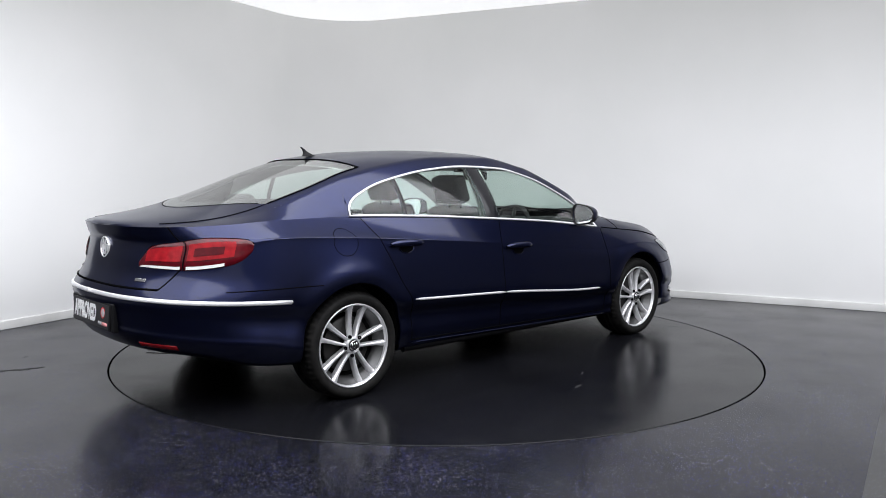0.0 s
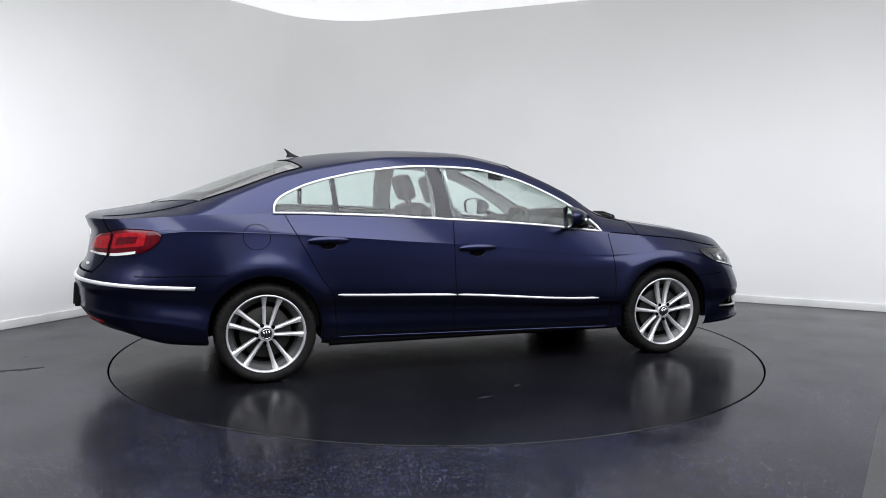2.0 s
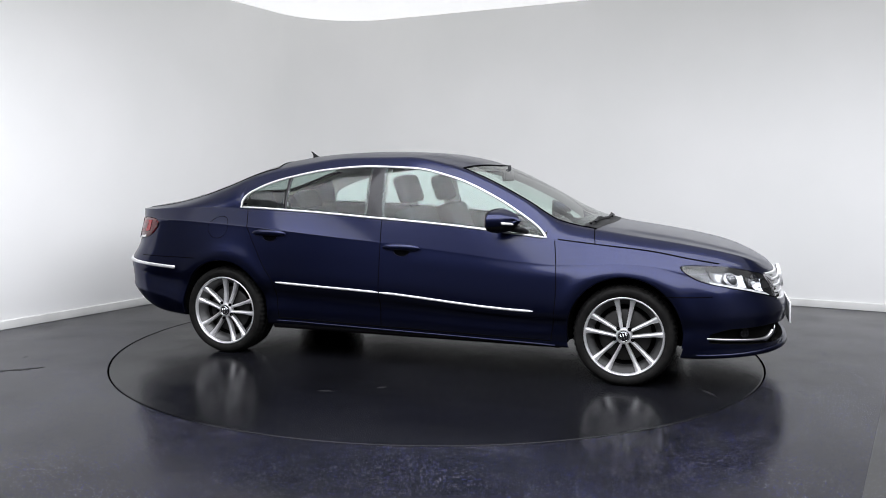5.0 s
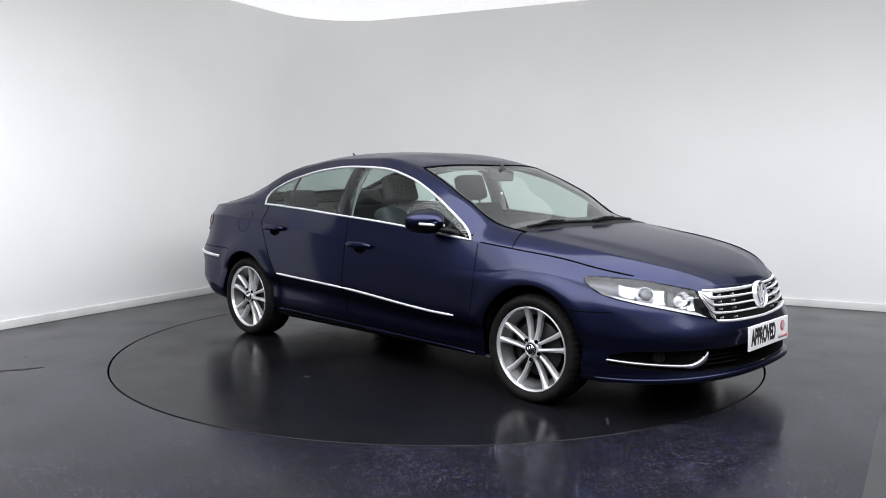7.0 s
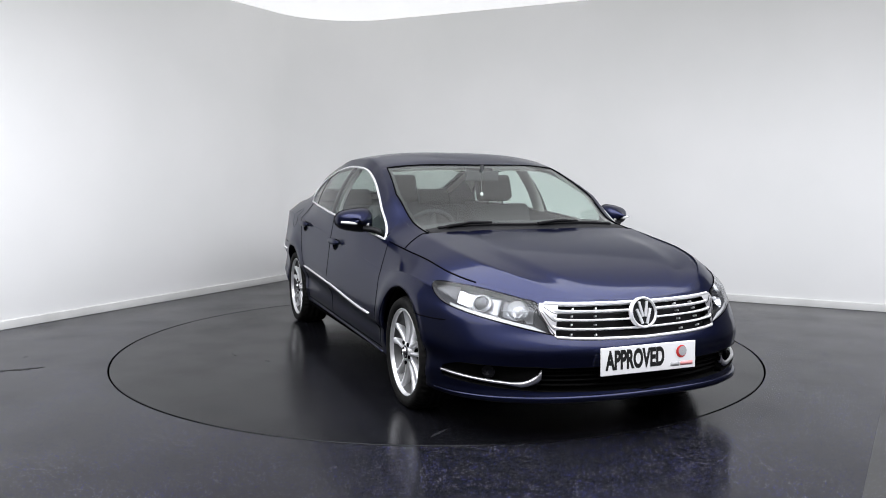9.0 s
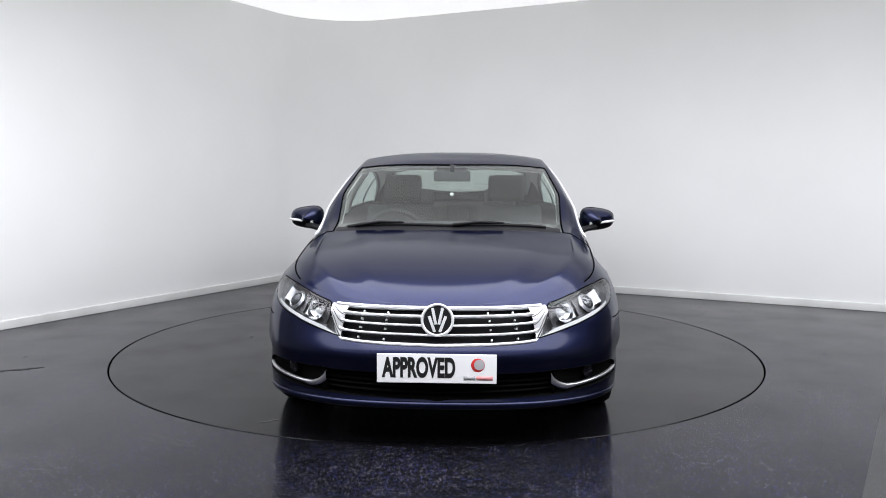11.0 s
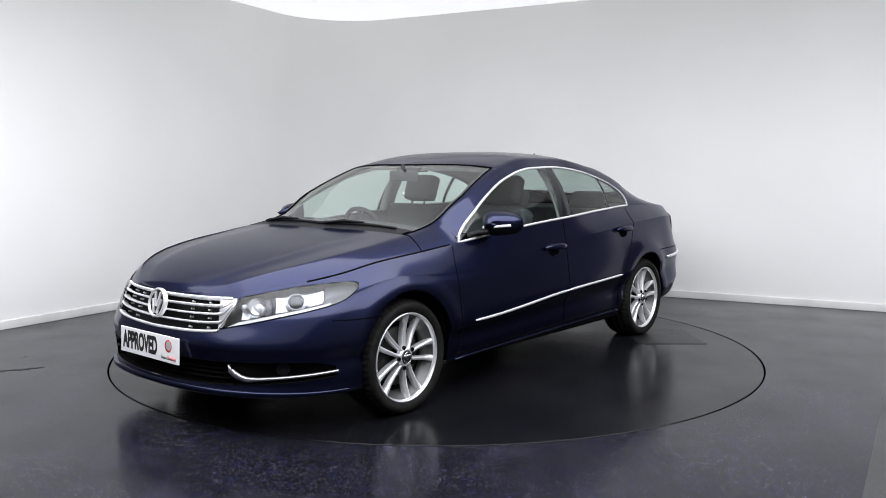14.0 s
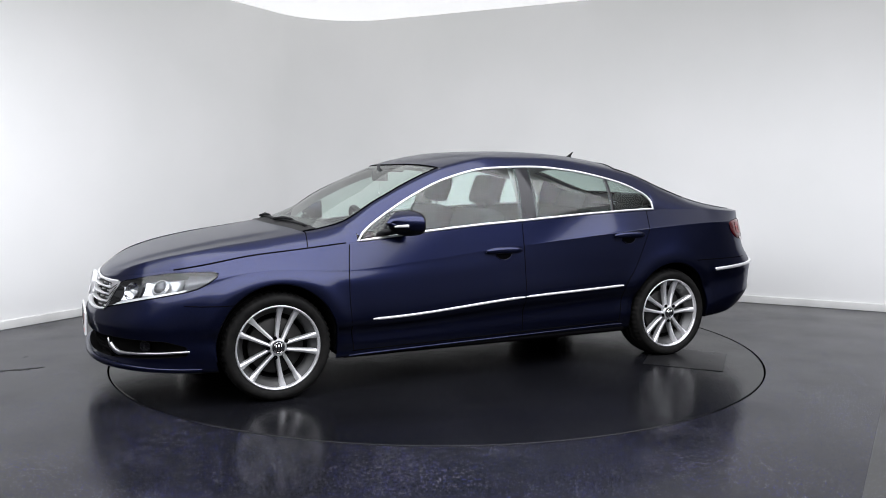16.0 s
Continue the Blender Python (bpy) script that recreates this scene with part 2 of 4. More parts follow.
def wall_strip(line, z0, z1, thick, outward):
    """A wall with thickness along a line of the plan."""
    bm = bmesh.new()
    rows = []
    for off, z in ((0, z0), (0, z1), (thick, z1), (thick, z0)):
        row = []
        for i, p in enumerate(line):
            a, b = line[max(0, i - 1)], line[min(len(line) - 1, i + 1)]
            d = (b - a).normalized()
            nrm = Vector((-d.y, d.x, 0)) * outward
            row.append((p.x + nrm.x * off, p.y + nrm.y * off, z))
        rows.append(row)
    rows.append(rows[0])
    grid_bm(rows, bm)
    return bm


bend = rounded_corner(ROUND)
line_white = [plan_point(WHITE_L, 0)] + bend + [plan_point(0, WHITE_R)]
tagged(mesh_object("wall_north", wall_strip(line_white, 0, ROOM_H, 0.15, 1), WALL),
       "smooth white painted studio wall with a rounded corner", "wall", kind="structure")
# unseen walls, added in grey so that the car's flanks reflect dark
tagged(mesh_object("unseen_wall_east", wall_strip([plan_point(0, WHITE_R), plan_point(0, LEN_R)], 0, ROOM_H, 0.15, 1), DARKWALL, False),
       "plain grey unseen wall that darkens reflections", "wall", kind="structure")
tagged(mesh_object("unseen_wall_north_west", wall_strip([plan_point(LEN_L, 0), plan_point(WHITE_L, 0)], 0, ROOM_H, 0.15, 1), DARKWALL, False),
       "plain grey unseen wall that darkens reflections", "wall", kind="structure")
tagged(mesh_object("unseen_wall_south", wall_strip([plan_point(0, LEN_R), plan_point(LEN_L, LEN_R)], 0, ROOM_H, 0.15, 1), DARKWALL, False),
       "plain grey unseen wall that darkens reflections", "wall", kind="structure")
tagged(mesh_object("unseen_wall_west", wall_strip([plan_point(LEN_L, LEN_R), plan_point(LEN_L, 0)], 0, ROOM_H, 0.15, 1), DARKWALL, False),
       "plain grey unseen wall that darkens reflections", "wall", kind="structure")


def slab(points, z0, z1):
    bm = bmesh.new()
    low = [bm.verts.new((p.x, p.y, z0)) for p in points]
    top = [bm.verts.new((p.x, p.y, z1)) for p in points]
    bm.faces.new(low[::-1])
    bm.faces.new(top)
    n = len(points)
    for i in range(n):
        bm.faces.new((low[i], low[(i + 1) % n], top[(i + 1) % n], top[i]))
    return bm


room_plan = [plan_point(-0.2, -0.2), plan_point(LEN_L + 0.2, -0.2), plan_point(LEN_L + 0.2, LEN_R + 0.2), plan_point(-0.2, LEN_R + 0.2)]
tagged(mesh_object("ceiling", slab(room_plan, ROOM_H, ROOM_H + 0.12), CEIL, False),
       "flat white ceiling with an added even glow", "ceiling", kind="structure")

# floor with a round opening for the turntable
R_DISC = 2.222


def floor_sheet():
    bm = bmesh.new()
    steps = 128
    ring, edge = [], []
    for k in range(steps):
        q = 2 * math.pi * k / steps
        d = Vector((math.cos(q), math.sin(q), 0))
        ring.append(d * (R_DISC + 0.012))
        a, b = d.dot(ALONG_L), d.dot(ALONG_R)
        o = -CORNER
        oa, ob = o.dot(ALONG_L), o.dot(ALONG_R)
        reach = min([(LEN_L + 0.2 - oa) / a if a > 1e-6 else 1e9, (-0.2 - oa) / a if a < -1e-6 else 1e9,
                     (LEN_R + 0.2 - ob) / b if b > 1e-6 else 1e9, (-0.2 - ob) / b if b < -1e-6 else 1e9])
        edge.append(d * reach)
    rows = [[(p.x, p.y, -0.03) for p in ring], [(p.x, p.y, 0) for p in ring], [(p.x, p.y, 0) for p in edge], [(p.x, p.y, -0.15) for p in edge]]
    return grid_bm(rows, bm, closed=True)


tagged(mesh_object("floor", floor_sheet(), FLOOR, False), "glossy dark grey speckled vinyl floor with blue flecks", "floor", kind="structure")

# skirting along the white walls
for name, line in (("baseboard_1", [plan_point(WHITE_L, 0)] + bend + [plan_point(0, WHITE_R)]),):
    bm = bmesh.new()
    rows = []
    for off, z in ((-0.022, 0.003), (-0.022, 0.066), (-0.02, 0.07), (0.004, 0.072)):
        row = []
        for i, p in enumerate(line):
            a, b = line[max(0, i - 1)], line[min(len(line) - 1, i + 1)]
            d = (b - a).normalized()
            nrm = Vector((-d.y, d.x, 0))
            row.append((p.x + nrm.x * off, p.y + nrm.y * off, z))
        rows.append(row)
    grid_bm(rows, bm)
    tagged(mesh_object(name, bm, TRIM), "white glossy skirting board along the wall", "baseboard", kind="structure")

# pit below the turntable, seen only as the dark ring of the gap
bm = lathe([(R_DISC + 0.05, -0.05), (0.02, -0.05)], 96, "z")
tagged(mesh_object("turntable_pit", bm, GAP), "dark gap under the rim of the turntable", "pit", kind="structure")

# the turntable's disc
turntable = new("turntable")
tagged(turntable, "round dark vinyl-topped turntable set flush in the floor", "turntable")
part("disc", lathe([(0.001, 0.0), (1.0, 0.0), (R_DISC - 0.004, 0.0), (R_DISC, -0.003), (R_DISC, -0.03), (0.5, -0.03)], 160, "z"), DISC, turntable, smooth=False)


def scuff(length, width, seed):
    """A thin ragged smear lying on the floor."""
    rnd = random.Random(seed)
    bm = bmesh.new()
    n = 14
    rows = []
    for i in range(n + 1):
        t = i / n
        w = width * math.sin(math.pi * min(.97, max(.03, t))) ** .6 * rnd.uniform(.4, 1)
        y = rnd.uniform(-.25, .25) * width
        rows.append([Vector((length * (t - .5), y - w / 2, .0012)), Vector((length * (t - .5), y + w / 2, .0012))])
    return grid_bm(rows, bm)


SCUFFS_ON_DISC = ((-.18, -1.43, .09, .022, 12), (1.9, -.75, .13, .02, -55), (.09, -1.25, .06, .015, 30), (-1.2, .9, .1, .02, 70))
SCUFF_BLACK = material("black_rubber_scuff", (0.005, 0.005, 0.006), 0.45, Specular_IOR_Level=0.12)
SMEAR = material("grey_dust_smear", (0.02, 0.02, 0.022), 0.4)
for k, (x, y, ln, wd, a) in enumerate(SCUFFS_ON_DISC):
    ob = part("scuff", scuff(ln, wd, k), SMEAR, turntable, "pale dusty scuff")
    ob.matrix_basis = pose(x, y, 0, 0, 0, a)
for k, (x, y, ln, wd, a) in enumerate(((-2.66, -.81, .34, .05, 26), (-2.779, -.447, .03, .016, 40), (2.09, -1.282, .024, .012, 0))):
    ob = mesh_object("floor_scuff", scuff(ln, wd, 40 + k), SCUFF_BLACK, False)
    ob.matrix_world = pose(x, y, 0, 0, 0, a)
    tagged(ob, "short black scuff mark on the vinyl floor", "scuff")
# thin sheet of vinyl on the turntable, under one rear wheel
MAT = floor_material("grey_vinyl_patch", (0.006, 0.006, 0.0065), (0.012, 0.012, 0.0125), 0.05, (0.24, 0.34))
bm = slab([Vector((-1.701, 1.121, 0)), Vector((-1.376, .741, 0)), Vector((-.965, 1.124, 0)), Vector((-1.29, 1.504, 0))], .0005, .003)
part("patch", bm, MAT, turntable, "thin grey vinyl patch stuck on the turntable", smooth=False)
# worn paler sheet of vinyl beside the turntable
bm = slab([Vector((2.606, -1.242, 0)), Vector((1.64, -2.82, 0)), Vector((.9, -4.03, 0)), Vector((2.9, -5.25, 0)), Vector((4.6, -2.46, 0))], 0.0, .003)
tagged(mesh_object("floor_strip", bm, FLOOR_PALE, False), "paler worn grey vinyl sheet beside the turntable", "floor", kind="structure")

# ---- the car: a four-door fastback saloon, x forward, y to its left, origin on the ground between the axles ----
def curve(*pairs):
    """A smooth curve through (x, value) pairs that doesn't overshoot."""
    xs, ys = np.array(pairs, float).T
    h, d = np.diff(xs), np.diff(ys) / np.diff(xs)
    s = np.zeros(len(xs))
    s[0], s[-1] = d[0], d[-1]
    for i in range(1, len(xs) - 1):
        if d[i - 1] * d[i] > 0:
            w1, w2 = 2 * h[i] + h[i - 1], h[i] + 2 * h[i - 1]
            s[i] = (w1 + w2) / (w1 / d[i - 1] + w2 / d[i])

    def at(x):
        x = min(max(x, xs[0]), xs[-1])
        i = min(int(np.searchsorted(xs, x, side="right")) - 1, len(xs) - 2)
        t = (x - xs[i]) / h[i]
        return float((2 * t ** 3 - 3 * t ** 2 + 1) * ys[i] + (t ** 3 - 2 * t ** 2 + t) * h[i] * s[i]
                     + (-2 * t ** 3 + 3 * t ** 2) * ys[i + 1] + (t ** 3 - t ** 2) * h[i] * s[i + 1])
    return at


HUB_X, HUB_Z, TYRE_R, RIM_R, ARCH_R, ARCH_Z = 1.3555, 0.294, 0.302, 0.231, 0.34, 0.312

# levels of the lower body from the floor up to the waist: height, half width, front and rear ends
LEVELS = [
    dict(z=curve((-2.45, .335), (-2.2, .315), (-1.9, .25), (-1.6, .225), (-.9, .2), (.9, .19), (1.7, .18), (2.3, .2)),
         w=curve((-2.4, .7), (-1.7, .78), (0, .78), (1.7, .8), (2.3, .8)), f=2.24, r=-2.3, a=.69, b=.6),
    dict(z=curve((-2.45, .35), (-2.2, .33), (-1.9, .265), (-1.6, .24), (-.9, .215), (.9, .205), (1.7, .193), (2.3, .215)),
         w=curve((-2.4, .79), (-1.7, .84), (0, .832), (1.7, .866), (2.3, .85)), f=2.275, r=-2.375, a=.69, b=.6),
    dict(z=curve((-2.45, .43), (-1.9, .36), (-1.6, .3), (-.95, .275), (.95, .24), (1.7, .245), (2.3, .26)),
         w=curve((-2.4, .84), (-1.7, .868), (-1.0, .856), (0, .858), (1.0, .858), (1.7, .876), (2.3, .86)), f=2.265, r=-2.44, a=.69, b=.65),
    dict(z=curve((-2.45, .61), (-1.755, .575), (-.93, .513), (-.18, .484), (.82, .42), (1.4, .43), (2.3, .44)),
         w=curve((-2.4, .85), (-1.755, .872), (-1.3555, .898), (-.93, .898), (-.18, .91), (.82, .905), (1.3555, .905), (1.8, .88), (2.3, .86)), f=2.285, r=-2.46, a=.69, b=.68),
    dict(z=curve((-2.4, .72), (-1.7, .7), (-.93, .68), (0, .655), (.82, .61), (1.3555, .62), (1.75, .57), (2.25, .515)),
         w=curve((-2.4, .83), (-1.755, .868), (-1.3555, .9), (-.93, .89), (0, .894), (.82, .89), (1.3555, .895), (1.75, .875), (2.3, .84)), f=2.25, r=-2.395, a=.69, b=.68),
    dict(z=curve((-2.4, .87), (-1.75, .906), (-1.48, .896), (-1.18, .879), (-.86, .855), (-.33, .811), (.03, .783), (.38, .747), (.74, .711), (.95, .7), (1.36, .72), (1.7, .685), (2.25, .6)),
         w=curve((-2.4, .8), (-1.75, .845), (-1.3, .862), (-.6, .873), (.3, .875), (.9, .868), (1.36, .862), (1.7, .845), (2.3, .8)), f=2.228, r=-2.362, a=.72, b=.7),
    dict(z=curve((-2.4, .965), (-2.1, .975), (-1.7, .995), (-1.29, 1.0), (-.8, .985), (-.21, .95), (.3, .915), (.88, .856), (1.2, .823), (1.5, .792), (1.7, .755), (2.0, .7), (2.22, .655)),
         w=curve((-2.4, .7), (-1.7, .72), (-1.29, .74), (-.8, .805), (-.21, .845), (.3, .845), (.88, .818), (1.2, .803), (1.5, .782), (2.3, .75)), f=2.2, r=-2.395, a=.74, b=.58),
]
E_N = 2.5


def ring_point(level, s):
    """A level's point at s: -1..0 round the tail, 0..1 along the side, 1..2 round the nose."""
    L = LEVELS[level]
    if s < 0:
        q = (1 + s) * math.pi / 2
        x = L["r"] + L["b"] - L["b"] * math.cos(q) ** (2 / E_N)
        k = math.sin(q) ** (2 / E_N)
    elif s > 1:
        q = (2 - s) * math.pi / 2
        x = L["f"] - L["a"] + L["a"] * math.cos(q) ** (2 / E_N)
        k = math.sin(q) ** (2 / E_N)
    else:
        x = (L["r"] + L["b"]) * (1 - s) + (L["f"] - L["a"]) * s
        k = 1.0
    return Vector((x, L["w"](x) * k, L["z"](x)))


def spline_row(points, per):
    """Points along a smooth line through the given ones."""
    out = []
    n = len(points)
    for i in range(n - 1):
        p0, p1, p2, p3 = points[max(0, i - 1)], points[i], points[i + 1], points[min(n - 1, i + 2)]
        for k in range(per):
            t = k / per
            out.append(0.5 * ((2 * p1) + (p2 - p0) * t + (2 * p0 - 5 * p1 + 4 * p2 - p3) * t * t + (3 * p1 - p0 - 3 * p2 + p3) * t ** 3))
    out.append(points[-1])
    return out


COLUMN_CACHE = {}


def column(s):
    key = round(s, 5)
    if key not in COLUMN_CACHE:
        COLUMN_CACHE[key] = make_column(s)
    return COLUMN_CACHE[key]


def make_column(s):
    """One upright line of the skin, swelling over the wheel arches."""
    keys = [ring_point(k, s) for k in range(len(LEVELS))]
    tight = min(1.0, max(0.0, (1.25 - s) / .25)) * min(1.0, max(0.0, (s + .35) / .25))
    # points close to the shoulder line make it a crease along the flanks
    # below the moulding the doors turn under to a soft crease above the sill
    under = keys[2].lerp(keys[3], .62)
    under.y -= .021 * tight
    crease = keys[2].lerp(keys[3], .22)
    crease.y -= .004 * tight
    keys = keys[:3] + [crease, under] + keys[3:5] + [keys[4].lerp(keys[5], .5 + .4 * tight), keys[5], keys[5].lerp(keys[6], .5 - .36 * tight), keys[6]]
    col = spline_row(keys, 7)
    for p in col:
        for hx in (-HUB_X, HUB_X):
            r = math.hypot(p.x - hx, p.z - ARCH_Z)
            if p.y > .6 and r < .55:
                p.y += .011 * math.exp(-((r - .371) / .06) ** 2) * min(1.0, max(0.0, (p.z - .2) / .12))
    return col


def s_of_x(x, level=3):
    """The place along a level at which it passes x."""
    lo, hi = -1.0, 2.0
    for _ in range(40):
        mid = (lo + hi) / 2
        if ring_point(level, mid).x < x:
            lo = mid
        else:
            hi = mid
    return (lo + hi) / 2


def at_z(col, z):
    """The point of a column at a height."""
    for a, b in zip(col, col[1:]):
        if a.z <= z <= b.z:
            return a.lerp(b, (z - a.z) / max(1e-9, b.z - a.z))
    return col[0].copy() if z < col[0].z else col[-1].copy()


def skin(s, z, out=0.0):
    """The body's surface at s and a height, moved out along its normal."""
    p = at_z(column(s), z)
    if out:
        e = 0.01
        ds = at_z(column(min(2, s + e)), z) - at_z(column(max(-1, s - e)), z)
        col = column(s)
        dz = at_z(col, min(col[-1].z, z + 0.015)) - at_z(col, max(col[0].z, z - 0.015))
        nrm = dz.cross(ds)
        nrm.normalize()
        if nrm.y < -0.2 or (abs(nrm.y) <= 0.2 and nrm.x * (1 if s > 1 else -1) < 0):
            nrm = -nrm
        p = p + nrm * out
    return p


def y_skin(x, z):
    """The half width of the side at x and a height."""
    s = s_of_x(x)
    for _ in range(6):
        p = skin(s, z)
        s += (x - p.x) / 3.0 * (1 if 0 <= s <= 1 else 0.6)
    return skin(s, z).y


# lamps and openings as bands of the skin: range of s, lower and upper edge over s
HEAD = dict(s0=1.10, s1=1.708, lo=curve((1.10, .694), (1.125, .664), (1.17, .634), (1.3, .6), (1.45, .57), (1.6, .537), (1.708, .512)),
            hi=curve((1.10, .71), (1.13, .717), (1.3, .709), (1.45, .688), (1.55, .668), (1.624, .65), (1.65, .6), (1.708, .512)))
TAIL = dict(s0=-.75, s1=-.19, lo=curve((-.75, .765), (-.5, .757), (-.3, .778), (-.215, .815), (-.19, .85)), hi=curve((-.75, .79), (-.7, .868), (-.55, .895), (-.35, .918), (-.215, .91), (-.19, .885)))
GRILLE = dict(s0=1.634, s1=2.0, lo=curve((1.634, .632), (1.655, .595), (1.714, .503), (2.0, .487)), hi=curve((1.634, .65), (1.72, .648), (2.0, .645)))
INTAKE = dict(s0=1.64, s1=2.0, lo=curve((1.64, .255), (2.0, .245)), hi=curve((1.64, .37), (1.7, .365), (2.0, .365)))
FOG = dict(s0=1.18, s1=1.642, lo=curve((1.18, .285), (1.64, .255)), hi=curve((1.18, .335), (1.3, .365), (1.64, .37)))


def body_columns():
    tail = [-1 + k / 30 for k in range(30)]
    side = [k / 170 for k in range(171)]
    nose = [1 + k / 46 for k in range(1, 47)]
    return tail + side + nose


def lower_body():
    return [(s, column(s)) for s in body_columns()]


BANDS = (HEAD, TAIL, GRILLE, INTAKE, FOG)


def clear_of_openings(s, p):
    """How far a point of the skin lies outside the nearest opening; negative inside one."""
    d = 9.0
    if p[1] > 0.6:
        for hx in (-HUB_X, HUB_X):
            d = min(d, math.hypot(p[0] - hx, p[2] - ARCH_Z) - ARCH_R)
    for b in BANDS:
        out = max((b["s0"] - s) * .9, (s - b["s1"]) * .9, b["lo"](s) - p[2], p[2] - b["hi"](s))
        d = min(d, out)
    return d


def which_panel(s, p):
    """The name of the body panel to which a piece of the skin belongs; None: an opening."""
    if s > 0.2 and p.x > 1.3555 and (p.z < 0.56 - 0.3 * (p.x - 1.6) * (p.x < 1.6) or p.x > 1.75 or s > 1.4):
        return "front_bumper"
    if p.x > 0.93:
        return "front_wing"
    if p.x > -0.19 and p.z > 0.27:
        return "front_door"
    if p.x > rear_door_edge(p.z) and p.z > 0.27:
        return "rear_door"
    if p.x < -1.5 and p.z < 0.64:
        return "rear_bumper"
    if s < -.55 and p.z > 0.66:
        return "boot_lid"
    return "side_panel"


rear_door_edge = curve((.25, -.93), (.5, -.955), (.62, -1.03), (.75, -1.1), (.9, -1.18), (1.02, -1.24))

car = new("car")
tagged(car, "dark blue metallic four-door saloon car with silver alloy wheels", "car")

cols = lower_body()
PANELS = {}


WHOLE = ("front_bumper", "rear_bumper", "boot_lid", "bonnet", "roof", "windscreen", "rear_window")


def sheet_normals(cols):
    """Outward normals of a sheet whose columns run forward and whose rows run upward or inward."""
    pts = np.array([[tuple(p) for p in col] for col in cols])
    nrm = -np.cross(np.gradient(pts, axis=0), np.gradient(pts, axis=1))
    nrm[np.abs(pts[:, :, 1]) < 1e-4, 1] = 0
    nrm /= np.maximum(np.linalg.norm(nrm, axis=2, keepdims=True), 1e-12)
    return pts, nrm


def add_sheet(store, pts, nrm, names, clear=None):
    """Sorts a sheet's quads into panels on both sides of the car; clear, where given, trims them at the openings."""
    nc, nr = pts.shape[:2]
    dist = [[clear(i, pts[i, j]) for j in range(nr)] for i in range(nc)] if clear else None
    tag = len(store)
    for side in (1, -1):
        for i in range(nc - 1):
            for j in range(nr - 1):
                ids = [(i, j), (i, j + 1), (i + 1, j + 1), (i + 1, j)]
                if dist and max(dist[a][b] for a, b in ids) <= 0:
                    continue
                name = names(i, j)
                d = store.setdefault(name if name in WHOLE else (name, side), ([], [], [], {}))
                poly = []
                for k in range(4):
                    a, b = ids[k], ids[(k + 1) % 4]
                    da, db = (dist[a[0]][a[1]], dist[b[0]][b[1]]) if dist else (1, 1)
                    if da > 0:
                        poly.append(((a, a), pts[a], nrm[a]))
                    if da * db < 0:
                        t = da / (da - db)
                        poly.append(((min(a, b), max(a, b)), pts[a] * (1 - t) + pts[b] * t, nrm[a] * (1 - t) + nrm[b] * t))
                if side < 0:
                    poly = poly[::-1]
                face = []
                for key, p, n in poly:
                    key = (tag, side, key)
                    if key not in d[3]:
                        d[3][key] = len(d[0])
                        d[0].append((p[0], p[1] * side, p[2]))
                        d[1].append((n[0], n[1] * side, n[2]))
                    face.append(d[3][key])
                if len(face) > 2:
                    d[2].append(face)


def lower_name(i, j):
    s = (cols[i][0] + cols[i + 1][0]) / 2
    a = (cols[i][1][j] + cols[i + 1][1][j] + cols[i + 1][1][j + 1] + cols[i][1][j + 1]) / 4
    return which_panel(s, a)


add_sheet(PANELS, *sheet_normals([c for _, c in cols]), lower_name, lambda i, p: clear_of_openings(cols[i][0], p))

# upper body: sections across the car from the waist over the roof rail to the middle
top_mid = curve((-2.395, .962), (-2.375, .985), (-2.28, 1.0), (-2.0, 1.047), (-1.75, 1.126), (-1.61, 1.177), (-1.32, 1.278), (-1.07, 1.346), (-.78, 1.382), (-.37, 1.398), (-.04, 1.388), (.25, 1.341),
                (.38, 1.298), (.75, 1.12), (1.1, .954), (1.2, .924), (1.3, .906), (1.71, .838), (1.96, .777), (2.1, .728), (2.17, .69), (2.2, .656))
rail_y = curve((-2.365, .62), (-2.0, .66), (-1.7, .655), (-1.3, .63), (-.9, .61), (-.4, .61), (.1, .625), (.4, .665), (.7, .72), (.95, .762), (1.3, .72), (2.2, .62))
rail_z = curve((-2.365, .975), (-2.1, .99), (-1.8, 1.03), (-1.5, 1.115), (-1.2, 1.225), (-.9, 1.292), (-.5, 1.342), (-.1, 1.345), (.2, 1.295), (.45, 1.205), (.7, 1.085), (.95, .94), (1.3, .885), (1.7, .825), (2.0, .755), (2.2, .655))
glass_top = curve((-1.29, 1.008), (-1.283, 1.045), (-1.262, 1.08), (-1.17, 1.135), (-1.06, 1.178), (-.93, 1.212), (-.66, 1.262), (-.35, 1.286), (-.03, 1.275), (.25, 1.217), (.54, 1.097), (.75, .973), (.845, .9), (.88, .86))
GLASS_X = (-1.29, .88)


def waist(x):
    """The waist line at x: half width and height."""
    L = LEVELS[-1]
    k = 1.0
    if x > L["f"] - L["a"]:
        c = min(1.0, (x - L["f"] + L["a"]) / L["a"])
        k = max(0.0, 1 - c ** E_N) ** (1 / E_N)
    if x < L["r"] + L["b"]:
        c = min(1.0, (L["r"] + L["b"] - x) / L["b"])
        k = max(0.0, 1 - c ** E_N) ** (1 / E_N)
    return L["w"](x) * k, L["z"](x)


def rail(x):
    yw, zw = waist(x)
    y, z = rail_y(x), rail_z(x)
    y = min(y, yw * 0.86)
    return y, max(min(z, top_mid(x) - 0.0), zw)


